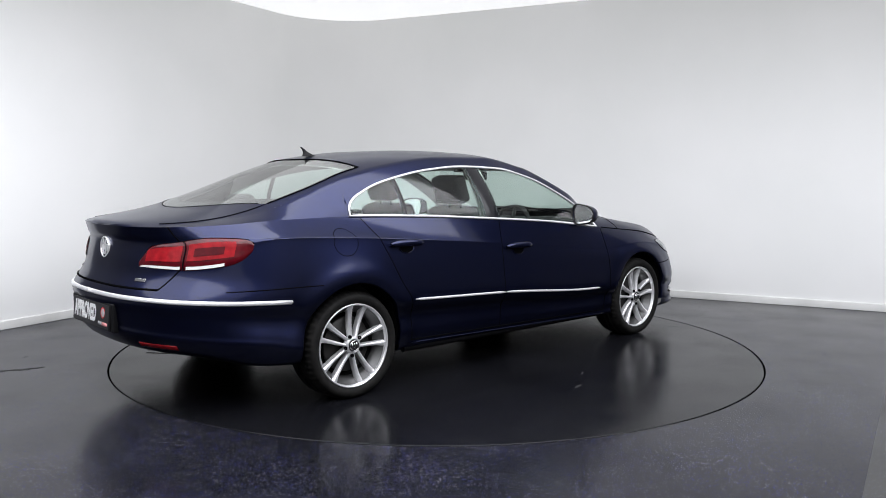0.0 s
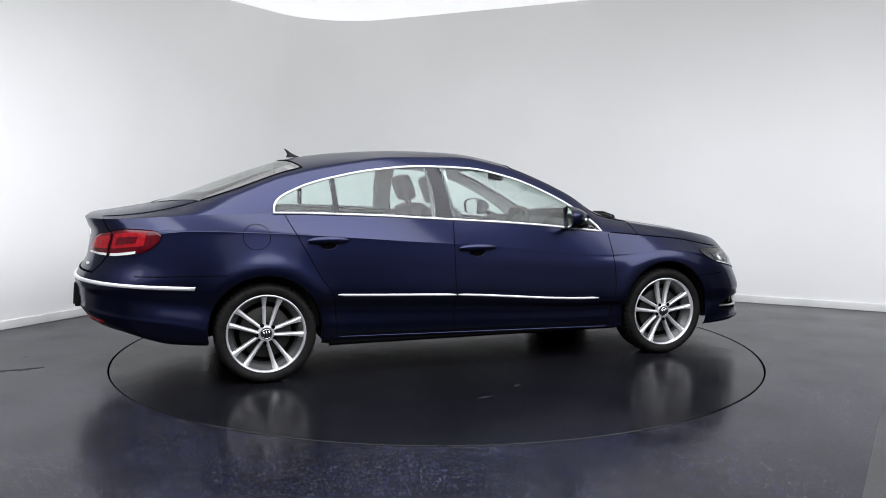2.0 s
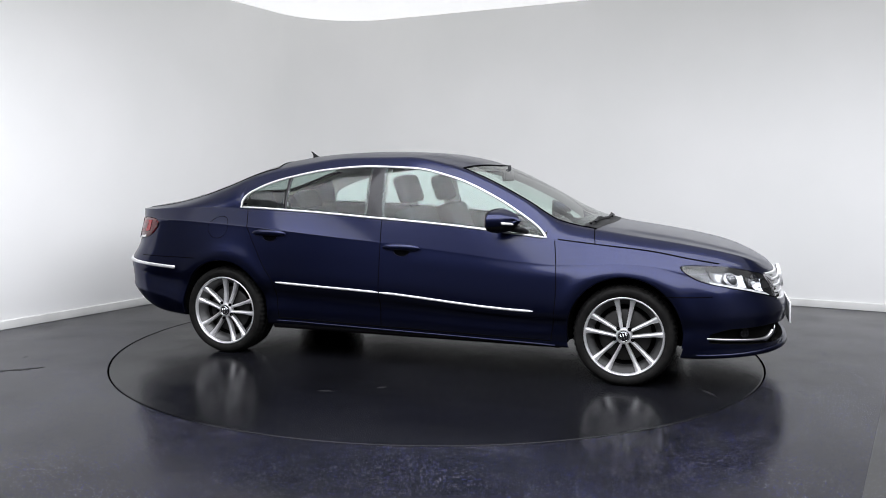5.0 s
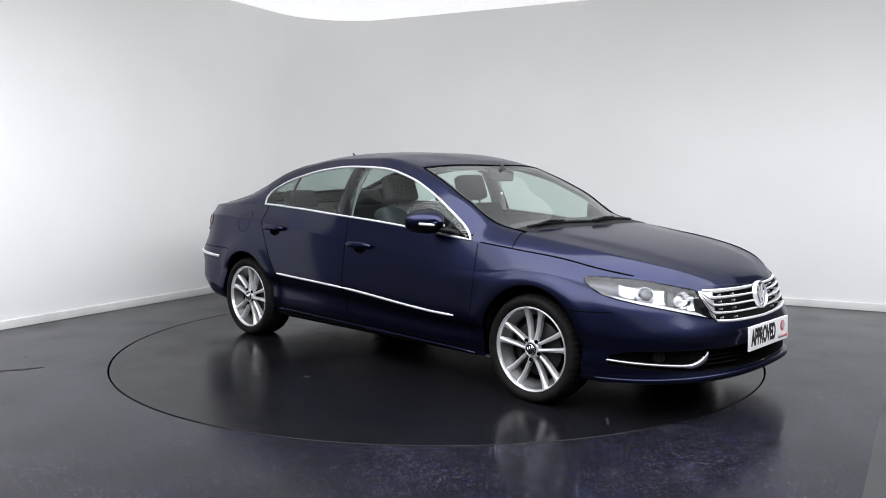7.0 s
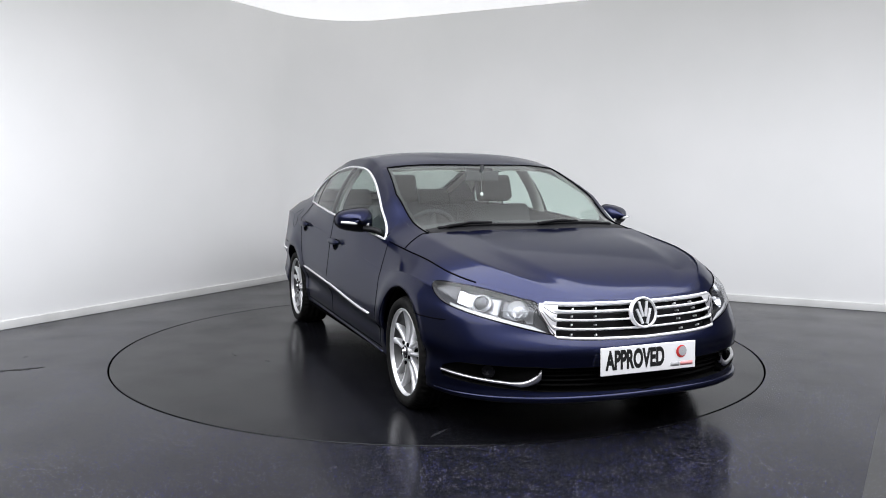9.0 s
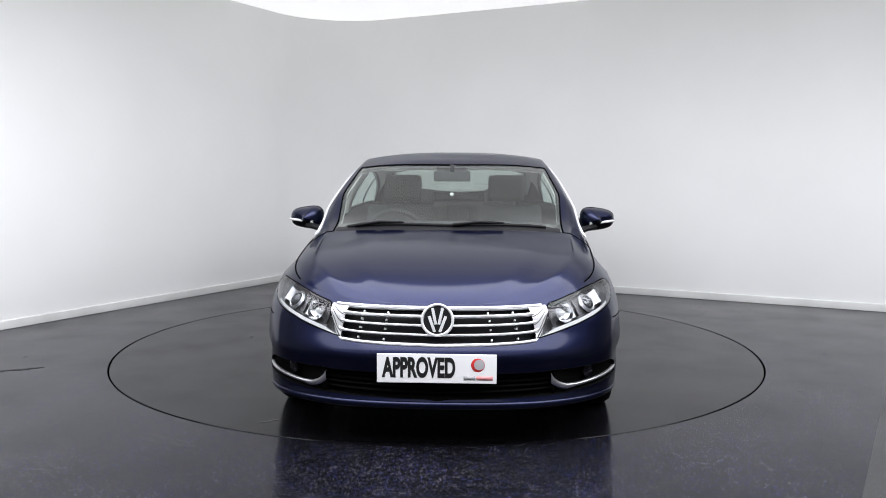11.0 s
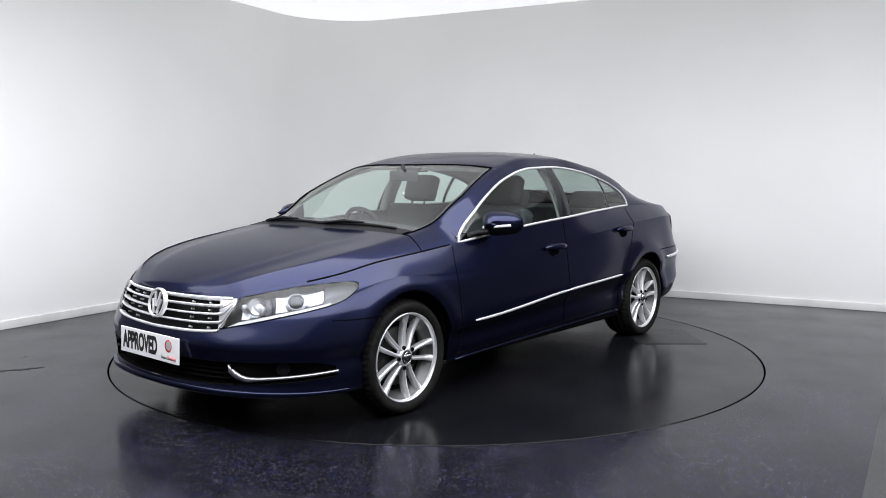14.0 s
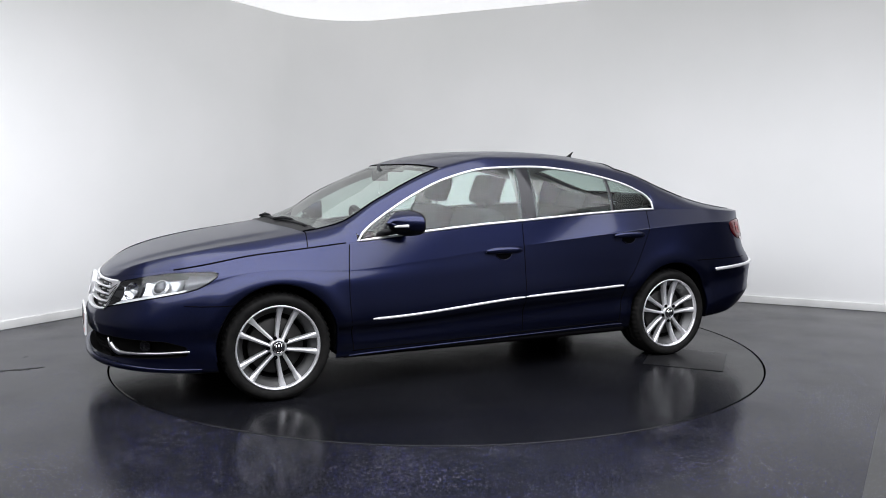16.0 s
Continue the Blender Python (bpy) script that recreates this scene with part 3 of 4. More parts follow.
def upper_side(x, t):
    """Between the waist (t = 0) and the roof rail (t = 1)."""
    (y0, z0), (y1, z1) = waist(x), rail(x)
    bulge = 0.09 * (z1 - z0) * 4 * t * (1 - t)
    return Vector((x, y0 + (y1 - y0) * (0.75 * t + 0.25 * t * t) + bulge * 0.55, z0 + (z1 - z0) * t))


def upper_top(x, e):
    """Across the top: e = 1 on the rail, 0 in the middle."""
    (yw, zw), (y, z) = waist(x), rail(x)
    zc = top_mid(x)
    lift = 0.0
    if x > 1.2:
        k = min(1.0, max(0.0, (.8 - abs(e)) / .16))
        lift = .009 * k * k * (3 - 2 * k) * min(1.0, (x - 1.2) / .25) * min(1.0, max(0.0, (2.17 - x) / .2)) - .004 * min(1.0, (x - 1.2) / .25) * min(1.0, max(0.0, (2.17 - x) / .2))
    return Vector((x, y * e, z + (zc - z) * (1 - abs(e) ** 2.8) + lift))


def end_spaced(a, b, n):
    out = []
    for k in range(n + 1):
        t = k / n
        out.append(a + (b - a) * t)
    return out


NOSE_X = [1.4 + .8 * math.sin(math.pi / 2 * k / 40) for k in range(41)]
TAIL_X = [-1.815 - .58 * math.sin(math.pi / 2 * k / 24) for k in range(24, -1, -1)]
BOW = curve((-2.36, 0), (-2.0, .364), (-1.7, .3), (-1.2, .1), (-.8, 0), (.1, 0), (.38, -.1), (.7, -.1), (1.2, -.05), (1.4, 0))
CUT_X = dict(lid=-2.0, rear=-1.16, roof=.38, cowl=1.2)
mid_x = sorted(set(end_spaced(-1.815, -1.16, 30) + end_spaced(-1.16, .38, 60) + end_spaced(.38, 1.2, 36) + end_spaced(1.2, 1.4, 10)))
tail_fix = sorted(TAIL_X[:-1] + [-2.0])
ALL_X = tail_fix + mid_x + NOSE_X[1:]
E_ROWS = [k / 20 for k in range(21)]
top_cols = [[upper_top(X + BOW(X) * e * e, e) for e in E_ROWS[::-1]] for X in ALL_X]


def top_name(i, j):
    X, e = (ALL_X[i] + ALL_X[i + 1]) / 2, 1 - (j + .5) / 20
    if X < CUT_X["lid"]:
        return "boot_lid"
    if X < CUT_X["rear"]:
        return "rear_window" if e < 0.9 else "side_panel"
    if X < CUT_X["roof"]:
        return "roof"
    if X < CUT_X["cowl"]:
        return "windscreen" if e < 0.95 else "side_panel"
    return "bonnet"



# flanks of the cabin: window band below, frame above
side_x = sorted(set([x for x in ALL_X if x < -1.29 or x > .88] + end_spaced(-1.29, -1.2, 24) + end_spaced(-1.2, .88, 110)))
N_GLASS, N_FRAME = 12, 6
side_cols = []
for x in side_x:
    zw, zr = waist(x)[1], rail(x)[1]
    if GLASS_X[0] <= x <= GLASS_X[1]:
        tg = min(0.97, max(0.0, (glass_top(x) - zw) / (zr - zw)))
    else:
        tg = 0.4
    ts = [tg * k / N_GLASS for k in range(N_GLASS)] + [tg + (1 - tg) * k / N_FRAME for k in range(N_FRAME + 1)]
    side_cols.append([upper_side(x, t) for t in ts])


def side_name(i, j):
    x = (side_x[i] + side_x[i + 1]) / 2
    if GLASS_X[0] < x < GLASS_X[1]:
        if j < N_GLASS:
            return "window"
        return "roof_frame"
    if x > .93:
        return "bonnet"
    return "side_panel" if x < 0 else "roof_frame"


top_pts, top_nrm = sheet_normals(top_cols)
side_pts, side_nrm = sheet_normals(side_cols)
# round the roof rail: both sheets share one normal along it
for k in range(len(top_cols)):
    i = int(np.argmin(np.abs(side_pts[:, -1, 0] - top_pts[k, 0, 0])))
    n = top_nrm[k, 1] + side_nrm[i, -2]
    top_nrm[k, 0] = n / max(1e-9, np.linalg.norm(n))
for k in range(len(side_cols)):
    i = int(np.argmin(np.abs(top_pts[:, 0, 0] - side_pts[k, -1, 0])))
    side_nrm[k, -1] = top_nrm[i, 0]
add_sheet(PANELS, top_pts, top_nrm, top_name)
add_sheet(PANELS, side_pts, side_nrm, side_name)

LABELS = {"window": "tinted side window glass", "windscreen": "clear curved windscreen", "rear_window": "tinted sloping rear window"}


def panel_object(name, data, mat):
    verts, normals, faces, _ = data
    me = bpy.data.meshes.new(name)
    me.from_pydata(verts, [], faces)
    for f in me.polygons:
        f.use_smooth = True
    me.normals_split_custom_set_from_vertices([tuple(np.array(n) / max(1e-9, np.linalg.norm(n))) for n in normals])
    me.materials.append(mat)
    ob = new(name, me)
    ob.parent = car
    if name in LABELS:
        tagged(ob, LABELS[name])
    return ob


PART = {}
for key, data in PANELS.items():
    name = key if isinstance(key, str) else key[0]
    mat = {"window": GLASS, "windscreen": SCREEN, "rear_window": GLASS_DARK}.get(name, PAINT)
    ob = panel_object(name, data, mat)
    PART[key] = ob
    if mat in (GLASS, SCREEN, GLASS_DARK):
        ob.visible_shadow = False

# ---- parts of the car ----
def sk(s, z, out=0.0, side=1):
    p = skin(s, z, out)
    return Vector((p.x, p.y * side, p.z))


def s_at(x, z):
    """The place s on the skin at x and a height."""
    lo, hi = -1.0, 2.0
    for _ in range(30):
        mid = (lo + hi) / 2
        if skin(mid, z).x < x:
            lo = mid
        else:
            hi = mid
    return (lo + hi) / 2


def spread(a, b, n):
    return [a + (b - a) * k / n for k in range(n + 1)]


def mirrored(rows, side):
    return rows if side > 0 else [r[::-1] for r in rows]


def ridge(path, half, out, base=-0.002, side=1, bm=None, taper=False):
    """A slim moulding along a path of (s, z) on the skin."""
    rows = []
    for i, (s, z) in enumerate(path):
        h = half
        if taper and (i == 0 or i == len(path) - 1):
            h = half * 0.4
        rows.append([sk(s, z - h, base, side), sk(s, z - h, out * .7, side), sk(s, z - h * .5, out, side), sk(s, z + h * .5, out, side), sk(s, z + h, out * .7, side), sk(s, z + h, base, side)])
    bm = grid_bm(mirrored(rows, -side), bm)
    bm.verts.ensure_lookup_table()
    n = len(rows[0])
    total = len(rows) * n
    for row in (bm.verts[len(bm.verts) - total:len(bm.verts) - total + n], bm.verts[len(bm.verts) - n:]):
        bm.faces.new(row)
    return bm


def band_sheet(band, t0, t1, out, s0=None, s1=None, ns=30, nt=8, side=1, bm=None, both=False):
    """A piece of a band of the skin: t from its lower to its upper edge."""
    a, b = band["s0"] if s0 is None else s0, band["s1"] if s1 is None else s1
    o = out if callable(out) else (lambda s, t: out)
    rows = []
    for s in spread(a, b, ns):
        lo, hi = band["lo"](s), band["hi"](s)
        rows.append([sk(s, lo + (hi - lo) * t, o(s, t), side) for t in spread(t0, t1, nt)])
    if both:
        rows = rows + [[Vector((p.x, -p.y, p.z)) for p in r] for r in rows[::-1][1:]]
    return grid_bm(mirrored(rows, -side), bm)


def band_skirt(band, depth, side=1, s0=None, s1=None, ns=30, both=False, lip=0.003):
    """The walls of a recess, from the skin inward, round a band."""
    a, b = band["s0"] if s0 is None else s0, band["s1"] if s1 is None else s1
    loop = [(s, 0) for s in spread(a, b, ns)] + [(b, t) for t in spread(0, 1, 6)[1:]] + [(s, 1) for s in spread(b, a, ns)[1:]] + [(a, t) for t in spread(1, 0, 6)[1:]]
    if both:
        half = [(s, 0) for s in spread(2.0, a, ns)] + [(a, t) for t in spread(0, 1, 6)[1:]] + [(s, 1) for s in spread(a, 2.0, ns)[1:]]
    rows = [[], []]
    for k, o in enumerate((lip, -depth)):
        for s, t in (half if both else loop):
            lo, hi = band["lo"](s), band["hi"](s)
            rows[k].append(sk(s, lo + (hi - lo) * t, o, side))
        if both:
            rows[k] += [Vector((p.x, -p.y, p.z)) for p in rows[k][::-1][1:]]
    return grid_bm(rows)


def frame_at(origin, normal, up=(0, 0, 1)):
    """A pose whose z looks along the normal and whose y is nearest to up."""
    z = Vector(normal).normalized()
    x = Vector(up).cross(z).normalized()
    y = z.cross(x)
    m = Matrix((x, y, z)).transposed().to_4x4()
    m.translation = origin
    return m


def skin_frame(s, z, out, side=1):
    p, q = sk(s, z, out, side), sk(s, z, out + 0.02, side)
    return frame_at(p, q - p)


def disc_bm(m, profile, steps=32, bm=None):
    """A turned piece standing on the z axis of a pose: profile of (radius, height)."""
    rows = []
    for r, h in profile:
        rows.append([m @ Vector((r * math.cos(2 * math.pi * k / steps), r * math.sin(2 * math.pi * k / steps), h)) for k in range(steps)])
    return grid_bm(rows, bm, closed=True)


# head lamps
for side in (1, -1):
    lamp = part("headlight", band_sheet(HEAD, 0, 1, -.055, side=side, ns=34), DARKLAMP, car, "clear-lensed headlight with dark housing and chrome reflectors")
    part("housing", band_skirt(HEAD, .055, side, ns=34), DARKLAMP, lamp)
    lens = part("lens", band_sheet(HEAD, 0, 1, .004, side=side, ns=34), LENS, lamp, "clear plastic lens")
    lens.visible_shadow = False
    m = skin_frame(1.375, .652, -.035, side)
    part("projector", disc_bm(m, [(.049, .0), (.048, .005), (.046, .004), (.044, .008), (.042, .012), (.038, .011), (.036, .0), (.035, -.002)]), SATIN, lamp, "chrome projector ring")
    part("projector_glass", disc_bm(m, [(.035, .0), (.033, .012), (.027, .02), (.014, .025), (.001, .027)]), PROJECTOR, lamp, "dark glass projector")
    m = skin_frame(1.55, .618, -.03, side)
    part("reflector", disc_bm(m, [(.05, .012), (.045, .0), (.034, -.015), (.018, -.022), (.001, -.024)]), CHROME, lamp, "chrome bowl reflector")
    part("bulb", disc_bm(m, [(.012, -.02), (.012, .004), (.006, .012), (.001, .013)]), LAMPWHITE, lamp)
    part("chrome_shelf", band_sheet(HEAD, .16, .4, lambda s, t: -.05 + .06 * (.4 - t), s0=1.3, s1=1.47, side=side), ALLOY_DARK, lamp)
    part("chrome_shelf", band_sheet(HEAD, .14, .42, lambda s, t: -.05 + .06 * (.42 - t), s0=1.51, s1=1.62, side=side), ALLOY_DARK, lamp)
    for a, b in ((1.25, 1.465), (1.485, 1.62)):
        cell = band_sheet(HEAD, .24, .86, lambda s, t: -.05 + .022 * (2 * t - 1.1) ** 2 + .02 * ((2 * s - a - b) / (b - a)) ** 4, s0=a, s1=b, ns=14, side=side)
        part("reflector_cell", cell, SATIN, lamp, "satin chrome reflector cell")
    part("light_strip", band_sheet(HEAD, .03, .15, -.008, s0=1.22, s1=1.69, side=side, nt=3), LAMPWHITE, lamp, "white daytime running strip")
    rim = [(s, 0) for s in spread(HEAD["s0"], HEAD["s1"], 40)] + [(s, 1) for s in spread(HEAD["s1"], HEAD["s0"], 40)]
    part("seal", tube([sk(s, HEAD["hi" if t else "lo"](s), .002, side) for s, t in rim], .0028, 6, closed=True), GAP, lamp, "thin black seal round the lens")
    part("side_blank", band_sheet(HEAD, 0, 1, lambda s, t: -.03, s0=1.10, s1=1.24, side=side, ns=10), DARKLAMP, lamp)

# tail lamps
for side in (1, -1):
    lamp = part("tail_light", band_sheet(TAIL, 0, 1, lambda s, t: .006 - .008 * (2 * t - 1) ** 8, side=side, ns=40, nt=12), RED_DARK, car, "red wrap-round tail light with a white lower strip")
    part("housing", band_skirt(TAIL, .02, side, ns=30), GAP, lamp)
    part("brake_segment", band_sheet(TAIL, .3, .84, .0085, s0=-.71, s1=-.52, side=side), RED, lamp, "bright red segment")
    part("brake_segment", band_sheet(TAIL, .3, .86, .0085, s0=-.49, s1=-.27, side=side), RED, lamp, "bright red segment")
    part("inner_segment", band_sheet(TAIL, .44, .7, .0105, s0=-.46, s1=-.32, side=side), RED_DARK, lamp)
    part("reverse_strip", band_sheet(TAIL, .02, .12, .0085, s0=-.74, s1=-.52, side=side, nt=3), LAMPWHITE, lamp, "white reversing strip")
    part("indicator_strip", band_sheet(TAIL, .02, .12, .0085, s0=-.49, s1=-.31, side=side, nt=3), LAMPWHITE, lamp, "white indicator strip")
    part("split_line", tube([sk(-.505, z, .009, side) for z in spread(TAIL["lo"](-.505), TAIL["hi"](-.505), 8)], .003), GAP, lamp)

# grille: black recess, chrome slats with stepped ends, small ribs
grille = part("grille", band_sheet(GRILLE, 0, 1, -.045, ns=24, both=True), PLASTIC, car, "black radiator grille with chrome horizontal slats")
part("grille_surround", band_skirt(GRILLE, .045, ns=24, both=True), PLASTIC, grille)
for t in (.0, .27, .53, .78, 1.0):
    bm = bmesh.new()
    rows = []
    h = .0046 if 0 < t < 1 else .0062
    ss = spread(1.652 + .06 * (1 - t) if t in (0, 1) else 1.7, 2.0, 30)
    pts = []
    for s in ss:
        lo, hi = GRILLE["lo"](s), GRILLE["hi"](s)
        z = lo + (hi - lo) * t
        grow = 1 + .5 * max(0, (1.74 - s) / .055) * (0 < t < 1)
        pts.append([sk(s, z + a * h * grow, o) for a, o in ((-1, -.02), (-1, .004), (-.4, .008), (.4, .008), (1, .004), (1, -.02))])
    rows = pts + [[Vector((p.x, -p.y, p.z)) for p in r] for r in pts[::-1][1:]]
    part("slat", grid_bm(rows, bm), STRIP, grille, "chrome slat")
for t in (.135, .4, .655, .89):
    for s in (1.775, 1.865):
        for side in (1, -1):
            lo, hi = GRILLE["lo"](s), GRILLE["hi"](s)
            m = skin_frame(s, lo + (hi - lo) * t, -.03, side)
            bm = bmesh.new()
            box(bm, -.0035, -.0042, -.004, .0035, .0042, .016, .001, m)
            part("rib", bm, STRIP, grille)
for side in (1, -1):
    part("grille_end", band_sheet(GRILLE, 0, 1, .003, s0=1.634, s1=1.712, ns=12, side=side), ENDPIECE, grille, "satin silver grille end piece")
    for t in (.2, .45, .7):
        part("end_seam", tube([sk(s, GRILLE["lo"](s) + (GRILLE["hi"](s) - GRILLE["lo"](s)) * t, .004, side) for s in spread(1.65, 1.71, 6)], .0016, 6), GAP, grille)

# lower intake and fog recesses
intake = part("lower_intake", band_sheet(INTAKE, 0, 1, -.05, ns=26, both=True), UNDER, car, "black lower air intake")
part("intake_surround", band_skirt(INTAKE, .05, ns=26, both=True), UNDER, intake)
for t in (.18, .38, .58, .78):
    pts = []
    for s in spread(1.645, 2.0, 20):
        z = INTAKE["lo"](s) + (INTAKE["hi"](s) - INTAKE["lo"](s)) * t
        pts.append([sk(s, z + a, o) for a, o in ((-.003, -.048), (-.003, -.028), (.003, -.028), (.003, -.048))])
    part("intake_slat", grid_bm(pts + [[Vector((p.x, -p.y, p.z)) for p in r] for r in pts[::-1][1:]]), UNDER, intake)
for side in (1, -1):
    fog = part("fog_recess", band_sheet(FOG, 0, 1, lambda s, t: -.015 - .04 * math.sin(math.pi * min(1, (s - 1.18) / .46)), side=side), UNDER, car, "black recess beside the intake")
    part("recess_surround", band_skirt(FOG, .03, side), UNDER, fog)
    path = [(1.656, .334), (1.645, .317), (1.63, .303), (1.606, .29)] + [(s, .283 + .026 * (1.58 - s) / .41) for s in spread(1.58, 1.17, 18)]
    rows = []
    for i, (s, z) in enumerate(path):
        h = .021 - .0145 * min(1, i / 6) - .0015 * i / len(path)
        rows.append([sk(s, z - h, -.012, side), sk(s, z - h, .002, side), sk(s, z, .004, side), sk(s, z + h, .002, side), sk(s, z + h, -.012, side)])
    part("chrome_blade", grid_bm(mirrored(rows, -side)), SATIN, fog, "satin chrome blade")
    m = skin_frame(1.42, .325, -.04, side)
    part("fog_light", disc_bm(m, [(.032, -.01), (.034, .004), (.03, .008), (.022, .006), (.001, .012)], 24), GLOSS, fog)
rows = []
for s in spread(1.12, 2.0, 40):
    z = LEVELS[1]["z"](ring_point(1, s).x) + .012
    k = .05 + .95 * min(1, (s - 1.12) / .6)
    rows.append([sk(s, z + a, o if o < 0 else o * k) for a, o in ((-.010, -.004), (-.010, .0154), (-.005, .022), (.005, .022), (.010, .0154), (.010, -.004))])
part("front_lip", grid_bm(rows + [[Vector((p.x, -p.y, p.z)) for p in r] for r in rows[::-1][1:]]), PAINT, car)

# chrome mouldings along the sides and round the tail
for side in (1, -1):
    zs = LEVELS[3]["z"]
    part("door_moulding", ridge([(s_at(x, zs(x)), zs(x)) for x in spread(-.934, -.184, 20)], .0068, .0095, side=side, taper=True), STRIP, PART[("rear_door", side)], "chrome door moulding")
    part("door_moulding", ridge([(s_at(x, zs(x)), zs(x)) for x in spread(-.174, .822, 24)], .0068, .0095, side=side, taper=True), STRIP, PART[("front_door", side)], "chrome door moulding")
    e = s_at(-1.755, .575)
    part("bumper_moulding", ridge([(s, LEVELS[3]["z"](ring_point(3, s).x) + .004) for s in spread(-1, e, 34)], .0105, .011, side=side, taper=False), STRIP, PART["rear_bumper"], "chrome bumper moulding")
    part("reflector", ridge([(s, .375 - .02 * (s + .7)) for s in spread(-.72, -.5, 8)], .012, .004, side=side), RED, PART["rear_bumper"], "red bumper reflector")
    part("sill_edge", ridge([(s_at(x, z), z) for x, z in ((x, .25 - .036 * (x + .95) / 1.9) for x in spread(-.95, .95, 24))], .004, .008, side=side, taper=True), PAINT, car)
    # window surround, pillars
    low = [upper_side(x, .012) + Vector((0, .004, 0)) for x in spread(*GLASS_X, 60)]
    high = []
    for x in spread(GLASS_X[1], -1.2, 70)[1:] + spread(-1.2, GLASS_X[0], 14)[1:-1]:
        zw, zr = waist(x)[1], rail(x)[1]
        high.append(upper_side(x, min(.97, max(.012, (glass_top(x) - zw) / (zr - zw)))) + Vector((0, .004, 0)))
    loop = [Vector((p.x, p.y * side, p.z)) for p in low + high]
    part("window_surround", tube(loop, .0075, 8, closed=True), STRIP, car, "chrome window surround")
    for x0, x1, lean, mat in ((-.31, -.162, (-.02, -.05), GLOSS), (-.935, -.9, (-.01, -.01), GLOSS)):
        rows = []
        for t in spread(0, 1, 10):
            row = []
            for k in range(5):
                x = x0 + (x1 - x0) * k / 4 + (lean[0] + (lean[1] - lean[0]) * k / 4) * t
                zw, zr = waist(x)[1], rail(x)[1]
                tt = t * min(.97, (glass_top(x) - zw) / (zr - zw))
                p = upper_side(x, tt) + Vector((0, .003 if 0 < k < 4 else -.004, 0))
                row.append(Vector((p.x, p.y * side, p.z)))
            rows.append(row)
        part("window_pillar", grid_bm(mirrored(rows, side)), mat, car, "gloss black window pillar")

# shut lines between the panels
def skin_line(points, side, bm=None):
    return tube([sk(s_at(x, z), z, -.0008, side) for x, z in points], .0032, 6, bm)


for side in (1, -1):
    door = PART[("front_door", side)]
    part("shut_line", skin_line([(-.185, z) for z in spread(.25, .945, 20)], side), GAP, door)
    part("shut_line", skin_line([(.925 + .03 * math.sin((z - .25) * 5), z) for z in spread(.25, .84, 18)], side), GAP, door)
    part("shut_line", skin_line([(x, .268 - .03 * (x + .95) / 1.9) for x in spread(-.94, .93, 30)], side), GAP, door)
    part("shut_line", skin_line([(rear_door_edge(z), z) for z in spread(.26, .99, 26)], side), GAP, PART[("rear_door", side)])
    part("shut_line", skin_line([(x, .545 + .05 * max(0, x - 1.75)) for x in spread(1.57, 1.84, 10)], side), GAP, PART["front_bumper"])
    part("shut_line", skin_line([(x, .652) for x in spread(-2.08, -1.57, 14)], side), GAP, PART["rear_bumper"])
    part("shut_line", tube([sk(s, .66, -.0005, side) for s in spread(-1, -.6, 14)], .0065, 6), GAP, PART["boot_lid"])
    part("shut_line", tube([sk(s, z, -.0005, side) for s, z in zip(spread(-.6, -.52, 8), spread(.66, .765, 8))], .004, 6), GAP, PART["boot_lid"])
    part("shut_line", tube([Vector((p.x, p.y * side, p.z + .001)) for p in (Vector((x, waist(x)[0], waist(x)[1])) for x in spread(.95, 1.87, 34))], .004, 6), GAP, PART["bonnet"])
    rear = 1.2 + BOW(1.2)
    part("shut_line", tube([Vector((p.x, p.y * side, p.z + .001)) for p in [upper_side(rear + .02 * (1 - t), t) for t in spread(0, 1, 8)] + [upper_top(1.2 + BOW(1.2) * e * e, e) for e in spread(1, .95, 3)[1:]]], .0028, 6), GAP, PART["bonnet"])
    lid = [upper_top(x, e) for x, e in zip(spread(-2.26, -1.72, 18), spread(.985, .9, 18))]
    part("shut_line", tube([Vector((p.x, p.y * side, p.z)) for p in lid], .0035, 6), GAP, PART["boot_lid"])
    lid = [upper_top(-2.0 + BOW(-2.0) * e * e, e) for e in spread(.85, 0, 14)]
    part("shut_line", tube([Vector((p.x, p.y * side, p.z)) for p in lid], .0028, 6), GAP, PART["boot_lid"])
    part("shut_line", tube([sk(-.5 - .03 * k / 5, .972 - .075 * k / 5, .0, side) for k in range(6)], .0035, 6), GAP, PART["boot_lid"])
    for X, e1 in ((.38, .95), (-1.16, .9)):
        edge = [upper_top(X + BOW(X) * e * e, e) for e in spread(0, e1, 14)]
        X2 = 1.2 if X > 0 else -2.0
        edge += [upper_top(x + BOW(x) * e1 * e1, e1) for x in spread(X, X2, 20)[1:]]
        part("glass_seal", tube([Vector((p.x, p.y * side, p.z + .001)) for p in edge], .0045, 6), GAP, car, "black rubber glass seal")
# cowl below the windscreen
rows = []
for e in spread(-1, 1, 40):
    rows.append([upper_top(X + BOW(X) * e * e * .97, e * .93) + Vector((0, 0, o)) for X, o in ((1.13, .002), (1.16, .004), (1.2, .003), (1.22, -.004))])
part("cowl", grid_bm(rows), PLASTIC, car, "black plastic cowl under the windscreen")

# fuel flap on the right-hand rear flank
ring = []
for k in range(36):
    q = 2 * math.pi * k / 36
    x, z = -1.4 + .078 * math.cos(q), .868 + .073 * math.sin(q)
    ring.append(sk(s_at(x, z), z, -.001, -1))
part("fuel_flap", tube(ring, .0025, 6, closed=True), GAP, PART[("side_panel", -1)], "round fuel flap outline")

